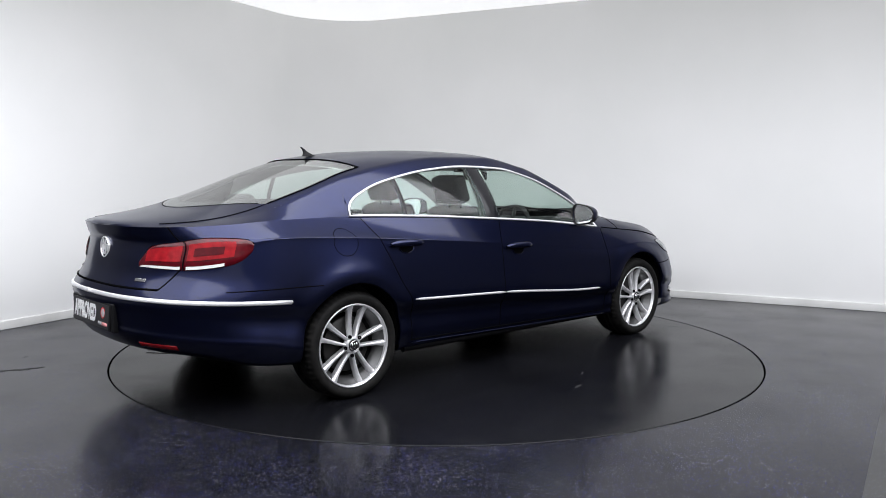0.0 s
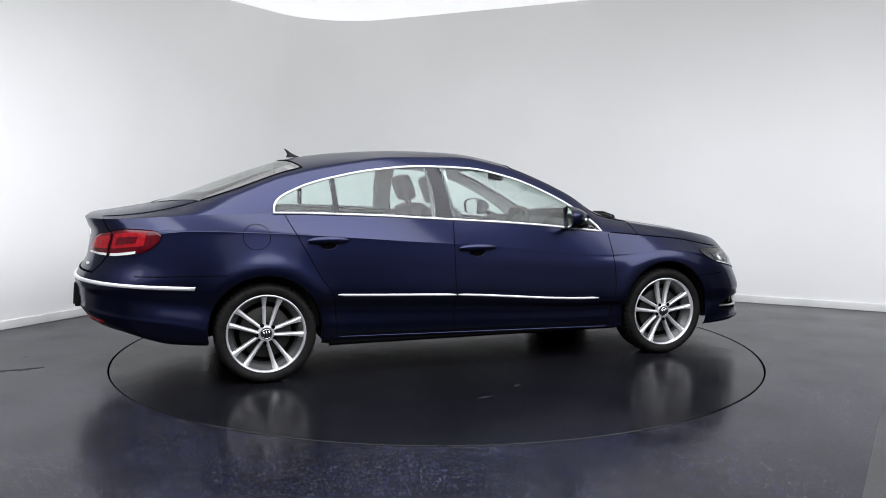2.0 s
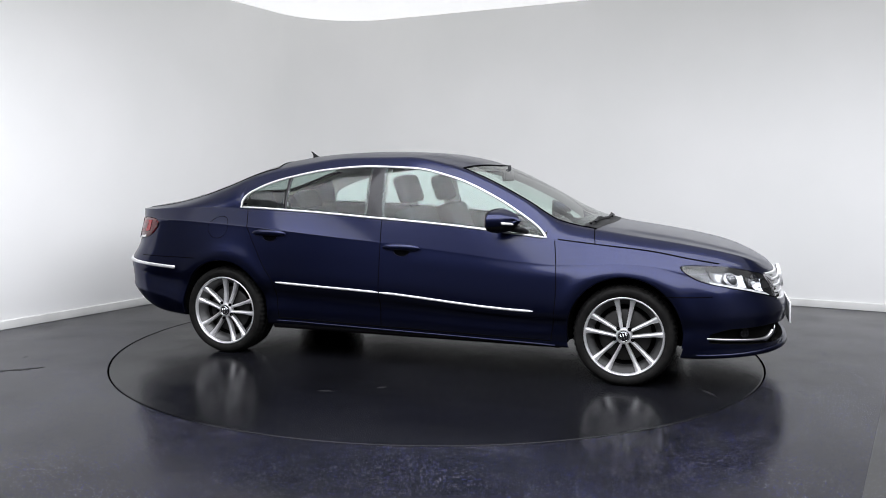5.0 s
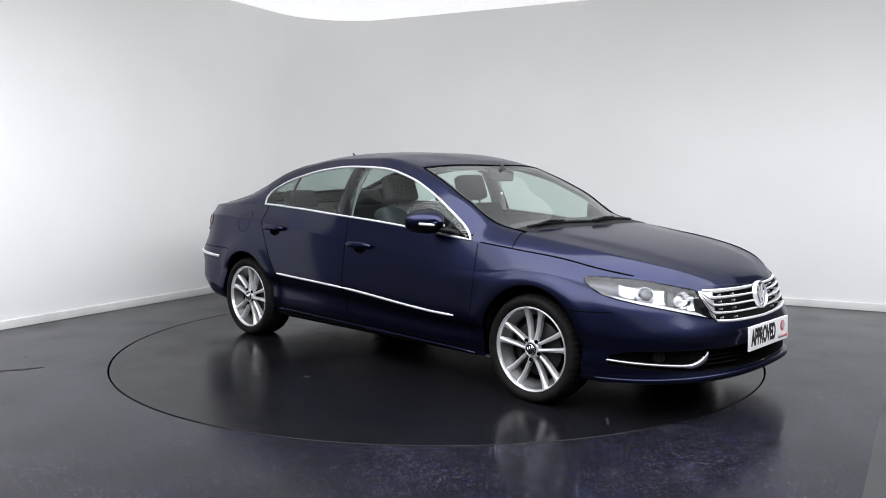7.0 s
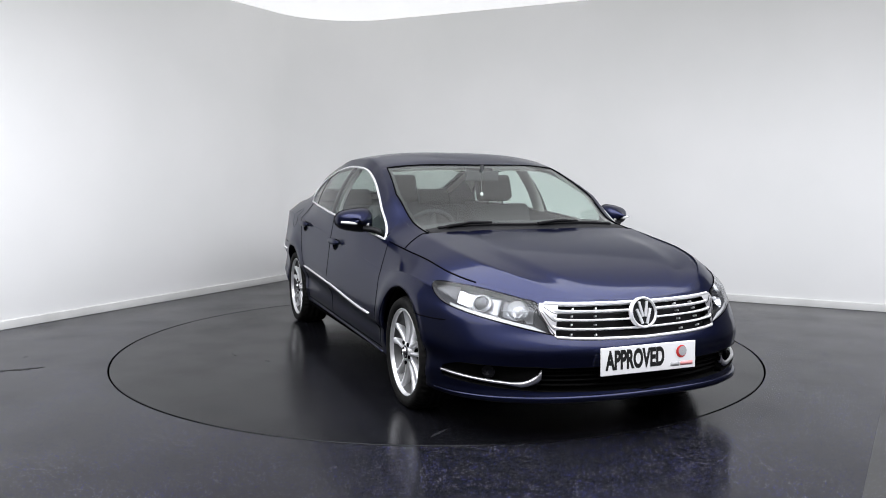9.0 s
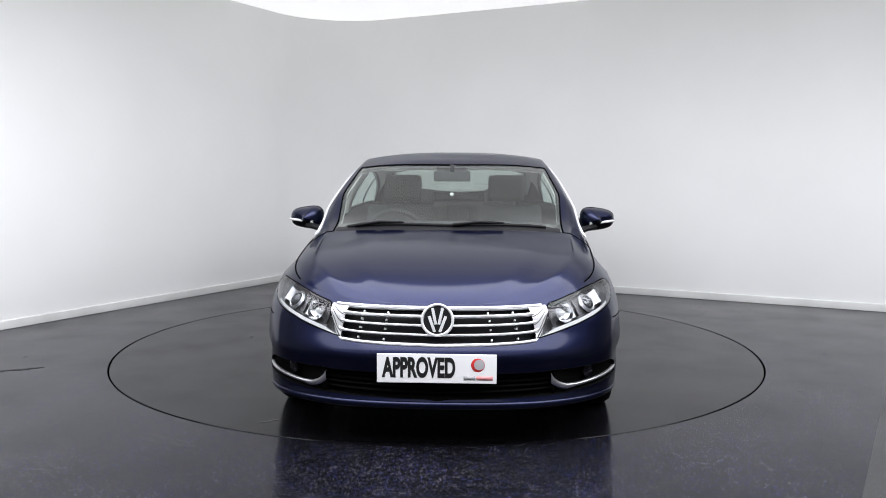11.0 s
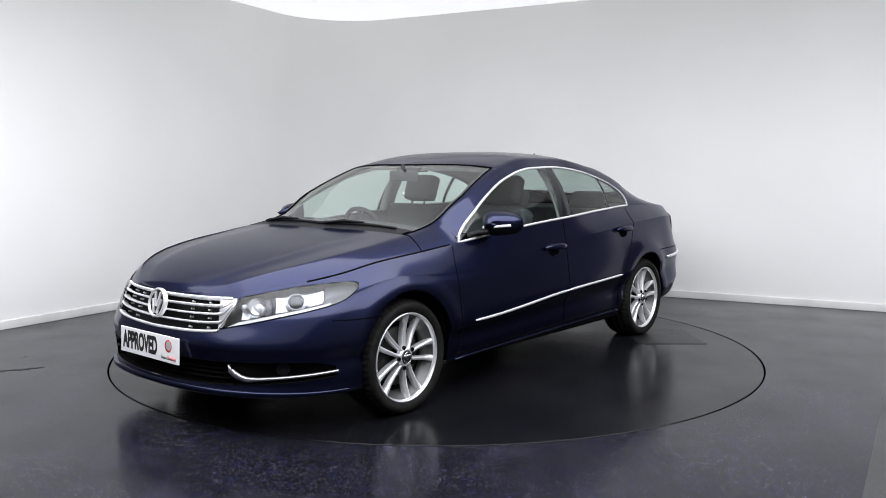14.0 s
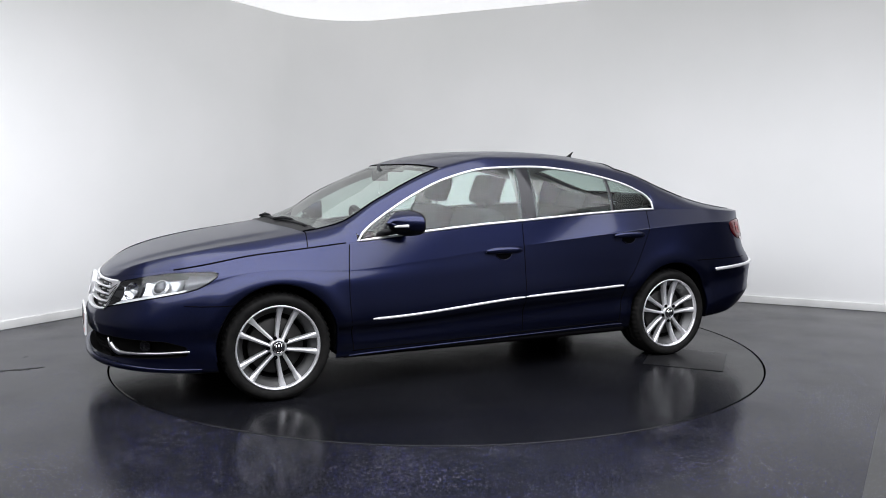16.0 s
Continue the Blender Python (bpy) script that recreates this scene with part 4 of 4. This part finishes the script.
# door handles in their bowls
for side in (1, -1):
    for x, z, door in ((-.985, .832, "rear_door"), (-.035, .765, "front_door")):
        m = skin_frame(s_at(x, z), z, .0, side)
        # a flat black disc puts the shade of the bowl into its colour
        bowl = disc_bm(m @ Matrix.Translation((0, -.01, 0)) @ Matrix.Diagonal((.95, .66, 1, 1)), [(.058, .0025), (.05, .002), (.03, .0015), (.001, .001)], 32)
        hdl = part("door_handle", bowl, GAP, PART[(door, side)], "body-coloured pull handle over a bowl blackened for its shade")
        rows = []
        for a in spread(-.122, .122, 18):
            k = (1 - (a / .126) ** 4) ** .5
            o = .012 + .02 * (1 - (a / .122) ** 4)
            rows.append([m @ Vector((a, .01 + .02 * k * math.sin(q) - .004 * (a / .122) ** 2, o + .011 * math.cos(q))) for q in (2 * math.pi * j / 12 for j in range(12))])
        part("grip", grid_bm(rows, closed=True), PAINT, hdl)
        part("bowl_rim", tube([m @ Vector((.055 * math.cos(q), -.01 + .038 * math.sin(q), .004)) for q in (math.pi * (1.05 + .9 * j / 16) for j in range(17))], .0022, 6), PAINT, hdl)

# door mirrors
for side in (1, -1):
    c = Vector((.668, .928 * side, .958))
    rows = []
    for i in range(15):
        u = i / 14
        # from the glass side forward, rounded at the front
        k = [1.0, 1.0, .985, .97, .94, .9, .85, .79, .72, .63, .53, .42, .3, .16, .01][i]
        row = []
        for j in range(28):
            q = 2 * math.pi * j / 28
            cy, sz = math.copysign(abs(math.cos(q)) ** .62, math.cos(q)), math.copysign(abs(math.sin(q)) ** .72, math.sin(q))
            row.append(c + Vector((-.065 + .15 * u ** .9 - .05 * (cy * side * .5 + .5) * .9, cy * .108 * k, sz * .067 * k * (1 - .22 * (cy * side)) + .004 * u)))
        rows.append(row)
    mir = part("door_mirror", grid_bm(rows, closed=True), PAINT, car, "blue and black door mirror with indicator strip")
    part("mirror_rim", tube([p + Vector((-.002, 0, 0)) for p in rows[0]], .005, 6, closed=True), PLASTIC, mir)
    bm = bmesh.new()
    bm.faces.new([bm.verts.new(p + Vector((.006, 0, 0))) for p in rows[0]])
    part("mirror_glass", bm, MIRROR, mir, "silvered mirror glass")
    low = [[p + Vector((.0, 0, -.003)) for p in r[14:28]] for r in rows[:13]]
    low = [[c + (p - c) * 1.012 for p in r] for r in low]
    part("lower_shell", grid_bm([r[2:12] for r in low]), PLASTIC, mir, "black lower mirror shell")
    arc = []
    for a in spread(-.06, .094, 10):
        cy = a / .108
        arc.append(c + Vector((.055 - .05 * (cy * .5 + .5) - .03 * max(0, cy) ** 2, a * side, -.017 + .01 * cy)))
    part("indicator", tube(arc, .0085, 8), LAMPWHITE, mir, "clear indicator strip")
    part("mirror_arm", tube([Vector((.745, .79 * side, .885)), Vector((.725, .835 * side, .903)), Vector((.70, .9 * side, .915))], lambda t: .036 - .004 * t, 12, flat=.55), PLASTIC, mir)

# wheels
def build_wheel():
    prof = [(RIM_R + .002, -.006), (RIM_R + .004, .0), (RIM_R - .001, .004), (RIM_R - .005, .002), (RIM_R - .008, -.006), (RIM_R - .011, -.018)]
    wheel = mesh_object("wheel", lathe(prof, 72), ALLOY)
    # shade between the spokes is put into the barrel's darker colour
    barrel = mesh_object("barrel", lathe([(RIM_R - .0108, -.017), (RIM_R - .016, -.026), (RIM_R - .03, -.045), (RIM_R - .044, -.062), (RIM_R - .05, -.08)], 72), ALLOY_DARK)
    spokes = []
    for k in range(5):
        for d in (-1, 1):
            base = math.pi / 2 + 2 * math.pi * k / 5 + math.radians(4)
            rows = []
            for i in range(9):
                t = i / 8
                r = .03 + (RIM_R - .008 - .03) * t
                q = base + d * math.atan2(.015 + .034 * t, r)
                w = .0078 + .0055 * t + .007 * max(0, t - .8) / .2
                y = -.012 - .018 * math.sin(math.pi * t) * .6 - .002 * (1 - t) - .004 * t
                dirr, tan = Vector((math.cos(q), 0, math.sin(q))), Vector((-math.sin(q), 0, math.cos(q)))
                o = dirr * r
                rows.append([o + tan * a + Vector((0, y + b, 0)) for a, b in ((-w, -.035), (-w, -.006), (-w * .55, .003), (w * .55 * 1, .003), (w, -.006), (w, -.035))])
            spokes.append(mesh_object("spoke", grid_bm(rows), ALLOY))
    for spoke in spokes:
        spoke.parent = wheel
    barrel.parent = wheel
    w0, w1 = -.208, .006
    prof = [(RIM_R + .001, w1 - .012), (RIM_R + .01, w1), (RIM_R + .03, w1 + .006), (RIM_R + .05, w1 + .004), (TYRE_R - .014, w1 - .008), (TYRE_R - .006, w1 - .02), (TYRE_R - .001, w1 - .036),
            (TYRE_R, w1 - .06), (TYRE_R - .007, w1 - .062), (TYRE_R - .007, w1 - .07), (TYRE_R, w1 - .072), (TYRE_R, w1 - .1), (TYRE_R - .007, w1 - .102), (TYRE_R - .007, w1 - .11), (TYRE_R, w1 - .112),
            (TYRE_R, w1 - .15), (TYRE_R - .007, w1 - .152), (TYRE_R - .007, w1 - .16), (TYRE_R, w1 - .162), (TYRE_R - .004, w1 - .19), (TYRE_R - .014, w0), (RIM_R + .04, w0 - .005), (RIM_R + .002, w0 + .012)]
    rows = []
    steps = 168
    for n, (r, a) in enumerate(prof):
        row = []
        for k in range(steps):
            q = 2 * math.pi * k / steps
            cut = .016 if k % 3 == 0 and n in (5, 6, 7, 18, 19) else .006 if k % 3 == 0 and n == 4 else 0
            row.append(((r - cut * .5) * math.cos(q), a, (r - cut * .5) * math.sin(q)))
        rows.append(row)
    tyre = part("tyre", grid_bm(rows, closed=True), RUBBER, wheel, "black rubber tyre with grooved tread")
    part("hub", lathe([(.05, -.04), (.048, -.016), (.043, -.009), (.036, -.007), (.034, -.012)], 40), ALLOY, wheel)
    part("hub_cap", lathe([(.034, -.012), (.033, -.003), (.03, -.001), (.001, .001)], 32), GLOSS, wheel, "dark hub cap with chrome emblem")
    bm = lathe([(.03, -.002), (.03, .002), (.026, .0025), (.0255, .0)], 32)
    for k in range(3):
        box(bm, -.019 + .015 * k, -.001, -.018, -.0125 + .015 * k, .003, .018, .0, pose(0, 0, 0, 0, 14, 0))
    part("hub_emblem", bm, CHROME, wheel)
    for k in range(5):
        q = math.pi / 2 + 2 * math.pi * (k + .5) / 5 + math.radians(4)
        bm = lathe([(.011, -.012), (.011, -.005), (.008, -.004), (.007, -.01), (.001, -.01)], 12)
        bmesh.ops.translate(bm, vec=(.056 * math.cos(q), 0, .056 * math.sin(q)), verts=bm.verts)
        part("wheel_bolt", bm, GAP, wheel)
    part("brake_disc", lathe([(.05, -.075), (.15, -.075), (.155, -.08), (.155, -.09), (.05, -.09)], 48), DISCMETAL, wheel, "grey steel brake disc")
    # black back closes the rim and stands for the shade behind the spokes
    part("barrel_back", lathe([(RIM_R - .004, -.2), (RIM_R - .02, -.19), (RIM_R - .045, -.1), (RIM_R - .05, -.08), (RIM_R - .055, -.13), (.001, -.13)], 40), UNDER, wheel)
    return wheel


first = build_wheel()
first.parent = car
tagged(first, "silver twin five-spoke alloy wheel")
WHEEL_Y = .872
first.matrix_basis = pose(HUB_X, WHEEL_Y, HUB_Z, 0, -13, 0)
for x, side in ((HUB_X, -1), (-HUB_X, 1), (-HUB_X, -1)):
    copy_thing(first, pose(x, WHEEL_Y * side, HUB_Z, 0, (4 if x > 0 else -6) if side < 0 else 0, 0 if side > 0 else 180))

# wheel-arch liners, lips and underbody
for hx in (-HUB_X, HUB_X):
    for side in (1, -1):
        rows = []
        for k in range(33):
            q = math.radians(-11 + 202 * k / 32)
            c, s = math.cos(q), math.sin(q)
            x, z = hx + ARCH_R * c, ARCH_Z + ARCH_R * s
            y = y_skin(x, max(z, .215)) if z > .2 else y_skin(x, .23)
            rows.append([Vector((hx + (ARCH_R + g) * c, (y + o) * side, max(.17, ARCH_Z + (ARCH_R + g) * s))) for g, o in ((.001, .001), (-.006, .0015), (-.008, -.004), (-.006, -.03))])
        part("arch_lip", grid_bm(mirrored(rows, side)), PAINT, car)
        rows = []
        for k in range(33):
            q = math.radians(-12 + 204 * k / 32)
            rows.append([Vector((hx + (ARCH_R - .004) * math.cos(q), y * side, max(.15, ARCH_Z + (ARCH_R - .004) * math.sin(q)))) for y in (.86, .8, .7, .6)] + [Vector((hx, .6 * side, ARCH_Z))])
        part("arch_liner", grid_bm(rows), UNDER, car, "black wheel arch liner")
bm = bmesh.new()
box(bm, -1.0, -.8, .2, 1.0, .8, .235, .01)
box(bm, -2.05, -.58, .25, -.99, .58, .3, .01)
box(bm, .99, -.58, .2, 2.16, .58, .24, .01)
part("underbody", bm, UNDER, car, "black underbody")
for side in (1, -1):
    part("sill", tube([Vector((x, .835 * side, .212)) for x in spread(-.98, .98, 8)], .018, 8), GAP, car)

# emblems: plain chrome rounds with slanted bars
def emblem(m, r):
    bm = disc_bm(m, [(r, -.01), (r, .006), (r * .95, .011), (r * .86, .011), (r * .83, .0)], 40)
    ob = part("emblem", bm, STRIP, car, "round chrome emblem")
    part("emblem_ground", disc_bm(m, [(r * .84, .001), (.001, .002)], 32), PLASTIC, ob)
    for top, reach in ((.74, .36), (.28, .6)):
        for d in (-1, 1):
            bm = bmesh.new()
            n = math.degrees(math.atan2(reach * .62, 1.0))
            box(bm, -r * .085, -r * .5, .0, r * .085, r * .5, .009, .001, m @ pose(d * r * reach * .55, r * (top - .52), 0, 0, 0, -d * n))
            part("emblem_bar", bm, STRIP, ob)
    return ob


emblem(frame_at(Vector((2.245, 0, .598)), (1, 0, .22)), .074)
emblem(frame_at(Vector((-2.367, 0, .842)), (-1, 0, .05)), .058)


def plate(m, name_label, ground, ink):
    bm = bmesh.new()
    box(bm, -.262, -.064, 0, .262, .064, .01, .003, m)
    ob = part("number_plate", bm, ground, car, name_label)
    text = bpy.data.curves.new("plate_text", "FONT")
    text.body, text.size, text.extrude, text.align_x, text.align_y = "APPROVED", .098, .0006, "CENTER", "CENTER"
    text.offset = .0042
    t = new("plate_text", text)
    dg = bpy.context.evaluated_depsgraph_get()
    me = bpy.data.meshes.new_from_object(t.evaluated_get(dg))
    bpy.data.objects.remove(t)
    xs = [v.co.x for v in me.vertices]
    width = max(xs) - min(xs)
    me.transform(m @ Matrix.Translation((-.077, 0, .0108)) @ Matrix.Diagonal((.322 / width, 1.2, 1, 1)))
    me.materials.clear()
    me.materials.append(ink)
    wt = new("plate_text", me)
    wt.parent = ob
    part("plate_badge", disc_bm(m @ Matrix.Translation((.18, .018, .0108)), [(.03, 0), (.028, .0012), (.001, .0014)], 28), RED_INK, ob, "round red badge")
    # printed grey globe, off centre so that a red crescent is left
    part("badge_globe", disc_bm(m @ Matrix.Translation((.186, .0195, .0123)), [(.023, 0), (.001, .0006)], 20), GREY_INK, ob)
    bm = bmesh.new()
    box(bm, .118, -.048, .0105, .17, -.03, .0115, .0, m)
    part("plate_bar", bm, GREY_INK, ob)
    bm = bmesh.new()
    box(bm, .174, -.048, .0105, .245, -.03, .0115, .0, m)
    part("plate_bar", bm, PALE_RED, ob)
    return ob


plate(frame_at(Vector((2.293, 0, .393)), (1, 0, .03)), "white show plate with black lettering and a red badge", WHITE, INK)
plate(frame_at(Vector((-2.4515, 0, .495)), (-1, 0, .08)), "black show plate with white lettering and a red badge", BLACK_PLATE, WHITE)
bm = bmesh.new()
box(bm, -2.4535, -.29, .42, -2.42, .29, .57, .01)
part("plate_recess", bm, PLASTIC, car, "black plate mounting")
for y, z, w in ((-.42, .7, .075), (.44, .71, .06)):
    bm = bmesh.new()
    sgn = -1 if y < 0 else 1
    lo, hi = -1.0, -.3
    for _ in range(30):
        mid = (lo + hi) / 2
        if skin(mid, z).y < abs(y):
            lo = mid
        else:
            hi = mid
    m = skin_frame(lo, z, .001, sgn)
    box(bm, -w / 2, -.008, 0, w / 2, .008, .004, .001, m)
    part("boot_badge", bm, CHROME, car, "small chrome badge")

# roof aerial: a fin swept back to a point
rows = []
for i in range(11):
    t = i / 10
    fr, re = -.985 - .135 * t ** .55, -1.12 - .014 * t + .014 * math.sin(math.pi * t)
    th = .02 * (1 - t) ** 1.3 + .003
    mid, ln = (fr + re) / 2, max(.004, (fr - re) / 2)
    rows.append([Vector((mid + ln * math.cos(q), th * math.sin(q), 1.348 + .058 * t)) for q in (2 * math.pi * k / 16 for k in range(16))])
part("aerial", grid_bm(rows, closed=True), PLASTIC, car, "black shark-fin aerial")

# wipers
for y0, y1, x0 in ((-.62, -.02, 1.04), (-.02, .6, 1.06)):
    pts = []
    for k in range(13):
        y = y0 + (y1 - y0) * k / 12
        X = 1.15 - .012 * math.sin(math.pi * k / 12)
        e = y / .74
        p = upper_top(X + BOW(X) * e * e, e)
        pts.append(p + Vector((0, 0, .009)))
    wip = part("wiper", tube(pts, .009, 8), PLASTIC, car, "black windscreen wiper")
    part("wiper_arm", tube([pts[1] + Vector((.02, 0, .004)), pts[4] + Vector((.008, 0, .016)), pts[7] + Vector((0, 0, .01))], .008, 8), PLASTIC, wip)

# dark printed borders of the windscreen and rear window
for X0, X1, e1, n in ((.385, .42, .94, "screen_border"), (1.06, 1.19, .94, "screen_border"), (-1.2, -1.165, .89, "screen_border"), (-1.99, -1.9, .89, "screen_border")):
    rows = [[upper_top(X + BOW(X) * e * e, e) + Vector((0, 0, -.003)) for e in spread(-e1, e1, 30)] for X in spread(X0, X1, 3)]
    part(n, grid_bm(rows), GLOSS, car, "black printed glass border")
for side in (1, -1):
    for e0, e1, X0, X1 in ((.915, .945, .4, 1.16), (.865, .895, -1.95, -1.18)):
        rows = [[Vector((p.x, p.y * side, p.z - .003)) for p in (upper_top(X + BOW(X) * e * e, e) for e in spread(e0, e1, 3))] for X in spread(X0, X1, 24)]
        part("screen_border", grid_bm(rows), GLOSS, car, "black printed glass border")

# ---- inside the cabin ----
rows = [[upper_top(X + BOW(X) * e * e, e) + Vector((0, 0, -.03)) for e in spread(-.97, .97, 24)] for X in spread(-1.2, .4, 30)]
part("headlining", grid_bm(rows), TRIMGREY, car, "pale grey headlining")
for side in (1, -1):
    rows = []
    for x in spread(-1.27, .86, 60):
        zw, zr = waist(x)[1], rail(x)[1]
        tg = min(.97, max(0, (glass_top(x) - zw) / (zr - zw)))
        rows.append([Vector((p.x, (p.y - .022) * side, p.z)) for p in (upper_side(x, tg + (1 - tg) * k / 3) for k in range(4))])
    part("roof_lining", grid_bm(rows), TRIMGREY, car, "pale grey pillar lining")
    rows = [[Vector((p.x, (p.y) * side, p.z - .02)) for p in (upper_top(X + BOW(X) * e * e, e) for e in (.915, .95, .99))] for X in spread(.36, 1.1, 16)]
    part("pillar_lining", grid_bm(rows), TRIMGREY, car, "pale grey pillar lining")
    rows = [[Vector((p.x, p.y * side, p.z - .02)) for p in (upper_top(X + BOW(X) * e * e, e) for e in (.91, .95, .99))] for X in spread(-2.0, -1.1, 16)]
    part("pillar_lining", grid_bm(rows), TRIMGREY, car, "pale grey pillar lining")
    for x0, x1 in ((-.3, -.2), ):
        rows = []
        for t in spread(0, 1, 8):
            zw, zr = waist(x0)[1], rail(x0)[1]
            p0, p1 = upper_side(x0, t * .95), upper_side(x1, t * .95)
            rows.append([Vector((p0.x - .02, (p0.y - .02) * side, p0.z)), Vector((p0.x, (p0.y - .05) * side, p0.z)), Vector((p1.x, (p1.y - .05) * side, p1.z)), Vector((p1.x + .02, (p1.y - .02) * side, p1.z))])
        part("pillar_lining", grid_bm(rows), TRIMGREY, car, "pale grey pillar lining")
    rows = []
    for x in spread(-1.4, 1.0, 40):
        yw, zw = waist(x)
        rows.append([Vector((x, (yw - .012) * side, zw - .004)), Vector((x, (yw - .05) * side, zw - .006)), Vector((x, (yw - .075) * side, zw - .05)), Vector((x, (yw - .09) * side, zw - .2)), Vector((x, .72 * side, .3))])
    part("door_lining", grid_bm(rows), DASH, car, "dark door lining")
bm = bmesh.new()
box(bm, -1.0, -.76, .236, 1.0, .76, .26, .005)
part("cabin_floor", bm, DASH, car)


def cushion(bm, x0, y0, z0, x1, y1, z1, bevel, m=None):
    return box(bm, x0, y0, z0, x1, y1, z1, bevel, m)


def front_seat(y):
    bm = bmesh.new()
    cushion(bm, .05, y - .26, .34, .55, y + .26, .5, .06)
    seat = part("front_seat", bm, SEAT, car, "charcoal front seat")
    bm = bmesh.new()
    m = Matrix.Translation((.06, y, .48)) @ pose(0, 0, 0, 0, -20, 0)
    cushion(bm, -.08, -.25, -.04, .07, .25, .56, .06, m)
    part("seat_back", bm, SEAT, seat)
    bm = bmesh.new()
    cushion(bm, -.05, -.135, .6, .05, .135, .79, .045, m)
    part("headrest", bm, SEAT, seat)
    for dy in (-.06, .06):
        part("headrest_rod", tube([m @ Vector((0, dy, .53)), m @ Vector((0, dy, .66))], .007, 8), CHROME, seat)


front_seat(.38)
front_seat(-.38)
bm = bmesh.new()
cushion(bm, -1.12, -.64, .34, -.62, .64, .54, .07)
bench = part("rear_seat", bm, SEAT, car, "charcoal rear seats")
m = Matrix.Translation((-1.1, 0, .5)) @ pose(0, 0, 0, 0, -26, 0)
for y in (-.36, .36):
    bm = bmesh.new()
    cushion(bm, -.08, y - .28, -.04, .08, y + .28, .5, .06, m)
    part("seat_back", bm, SEAT, bench)
    bm = bmesh.new()
    cushion(bm, -.05, y - .14, .5, .05, y + .14, .66, .05, m)
    part("headrest", bm, SEAT, bench)
bm = bmesh.new()
cushion(bm, -.06, -.09, -.04, .08, .09, .5, .03, m)
part("centre_rest", bm, SEAT, bench)
rows = [[Vector((x, y * (1 - .02 * k), z)) for y in spread(-.56, .56, 10)] for k, (x, z) in enumerate(((-1.3, .93), (-1.6, .955), (-1.88, .975)))]
part("parcel_shelf", grid_bm(rows), DASH, car, "dark parcel shelf")
# dashboard
rows = []
for y in spread(-.74, .74, 24):
    hood = .03 * math.exp(-((y + .38) / .17) ** 2)
    rows.append([Vector((x - .06 * (y / .74) ** 2, y, z + hood * (.5 if k in (1, 2) else 0))) for k, (x, z) in enumerate(((1.12, .885), (.95, .9), (.74, .9), (.64, .86), (.6, .76), (.62, .6), (.7, .4)))])
part("dashboard", grid_bm(rows), DASH, car, "dark grey dashboard")
bm = bmesh.new()
cushion(bm, -.5, -.1, .26, .66, .1, .5, .03)
part("centre_console", bm, DASH, car)
m = Matrix.Translation((.42, -.37, .83)) @ pose(0, 0, 0, 0, -66, 0)
wheel_ring = [m @ Vector((.185 * math.cos(q), .185 * math.sin(q), 0)) for q in (2 * math.pi * k / 40 for k in range(40))]
steer = part("steering_wheel", tube(wheel_ring, .016, 10, closed=True), DASH, car, "black steering wheel")
bm = disc_bm(m, [(.07, -.03), (.075, -.01), (.06, .008), (.001, .014)], 28)
for q in (0, 180, 270):
    a = math.radians(q + 90)
    tube([m @ Vector((.05 * math.cos(a), .05 * math.sin(a), -.006)), m @ Vector((.18 * math.cos(a), .18 * math.sin(a), -.002))], .014, 8, bm)
part("steering_boss", bm, DASH, steer)
part("steering_column", tube([m @ Vector((0, 0, -.02)), m @ Vector((0, 0, -.3))], .04, 12), DASH, steer)
bm = bmesh.new()
box(bm, .42, -.12, 1.19, .45, .12, 1.26, .015)
mirror = part("interior_mirror", bm, DASH, car, "black interior mirror")
part("mirror_stem", tube([Vector((.45, 0, 1.24)), Vector((.44, 0, 1.3))], .012, 8), DASH, mirror)
bm = bmesh.new()
box(bm, .3, -.1, 1.25, .4, .1, 1.28, .012)
part("sensor_cover", bm, DASH, car)
part("air_freshener_cord", tube([Vector((.435, .0, 1.19)), Vector((.435, .0, 1.13))], .002, 6), WHITE, mirror)
part("air_freshener", disc_bm(frame_at(Vector((.44, 0, 1.105)), (1, 0, 0)), [(.001, -.003), (.012, -.003), (.012, .003), (.001, .003)], 20), WHITE, mirror, "small white hanging air freshener")
for y in (-.42, .42):
    bm = bmesh.new()
    box(bm, .12, y - .17, 1.268, .3, y + .17, 1.283, .006, None)
    part("sun_visor", bm, VISOR, car)


def motions():
    """The turntable and the car on it turn together, once slowly past the camera."""
    rows_table, rows_car = [], []
    for t in range(17):
        a = turn_at(t)
        c, s = math.cos(radians(a)), math.sin(radians(a))
        ox, oy = 0.0555, 0.1177
        rows_table.append((float(t), pose(0, 0, 0, 0, 0, a)))
        rows_car.append((float(t), pose(c * ox - s * oy, s * ox + c * oy, 0.0, 0, 0, a)))
    walk(turntable, rows_table)
    walk(car, rows_car)


motions()
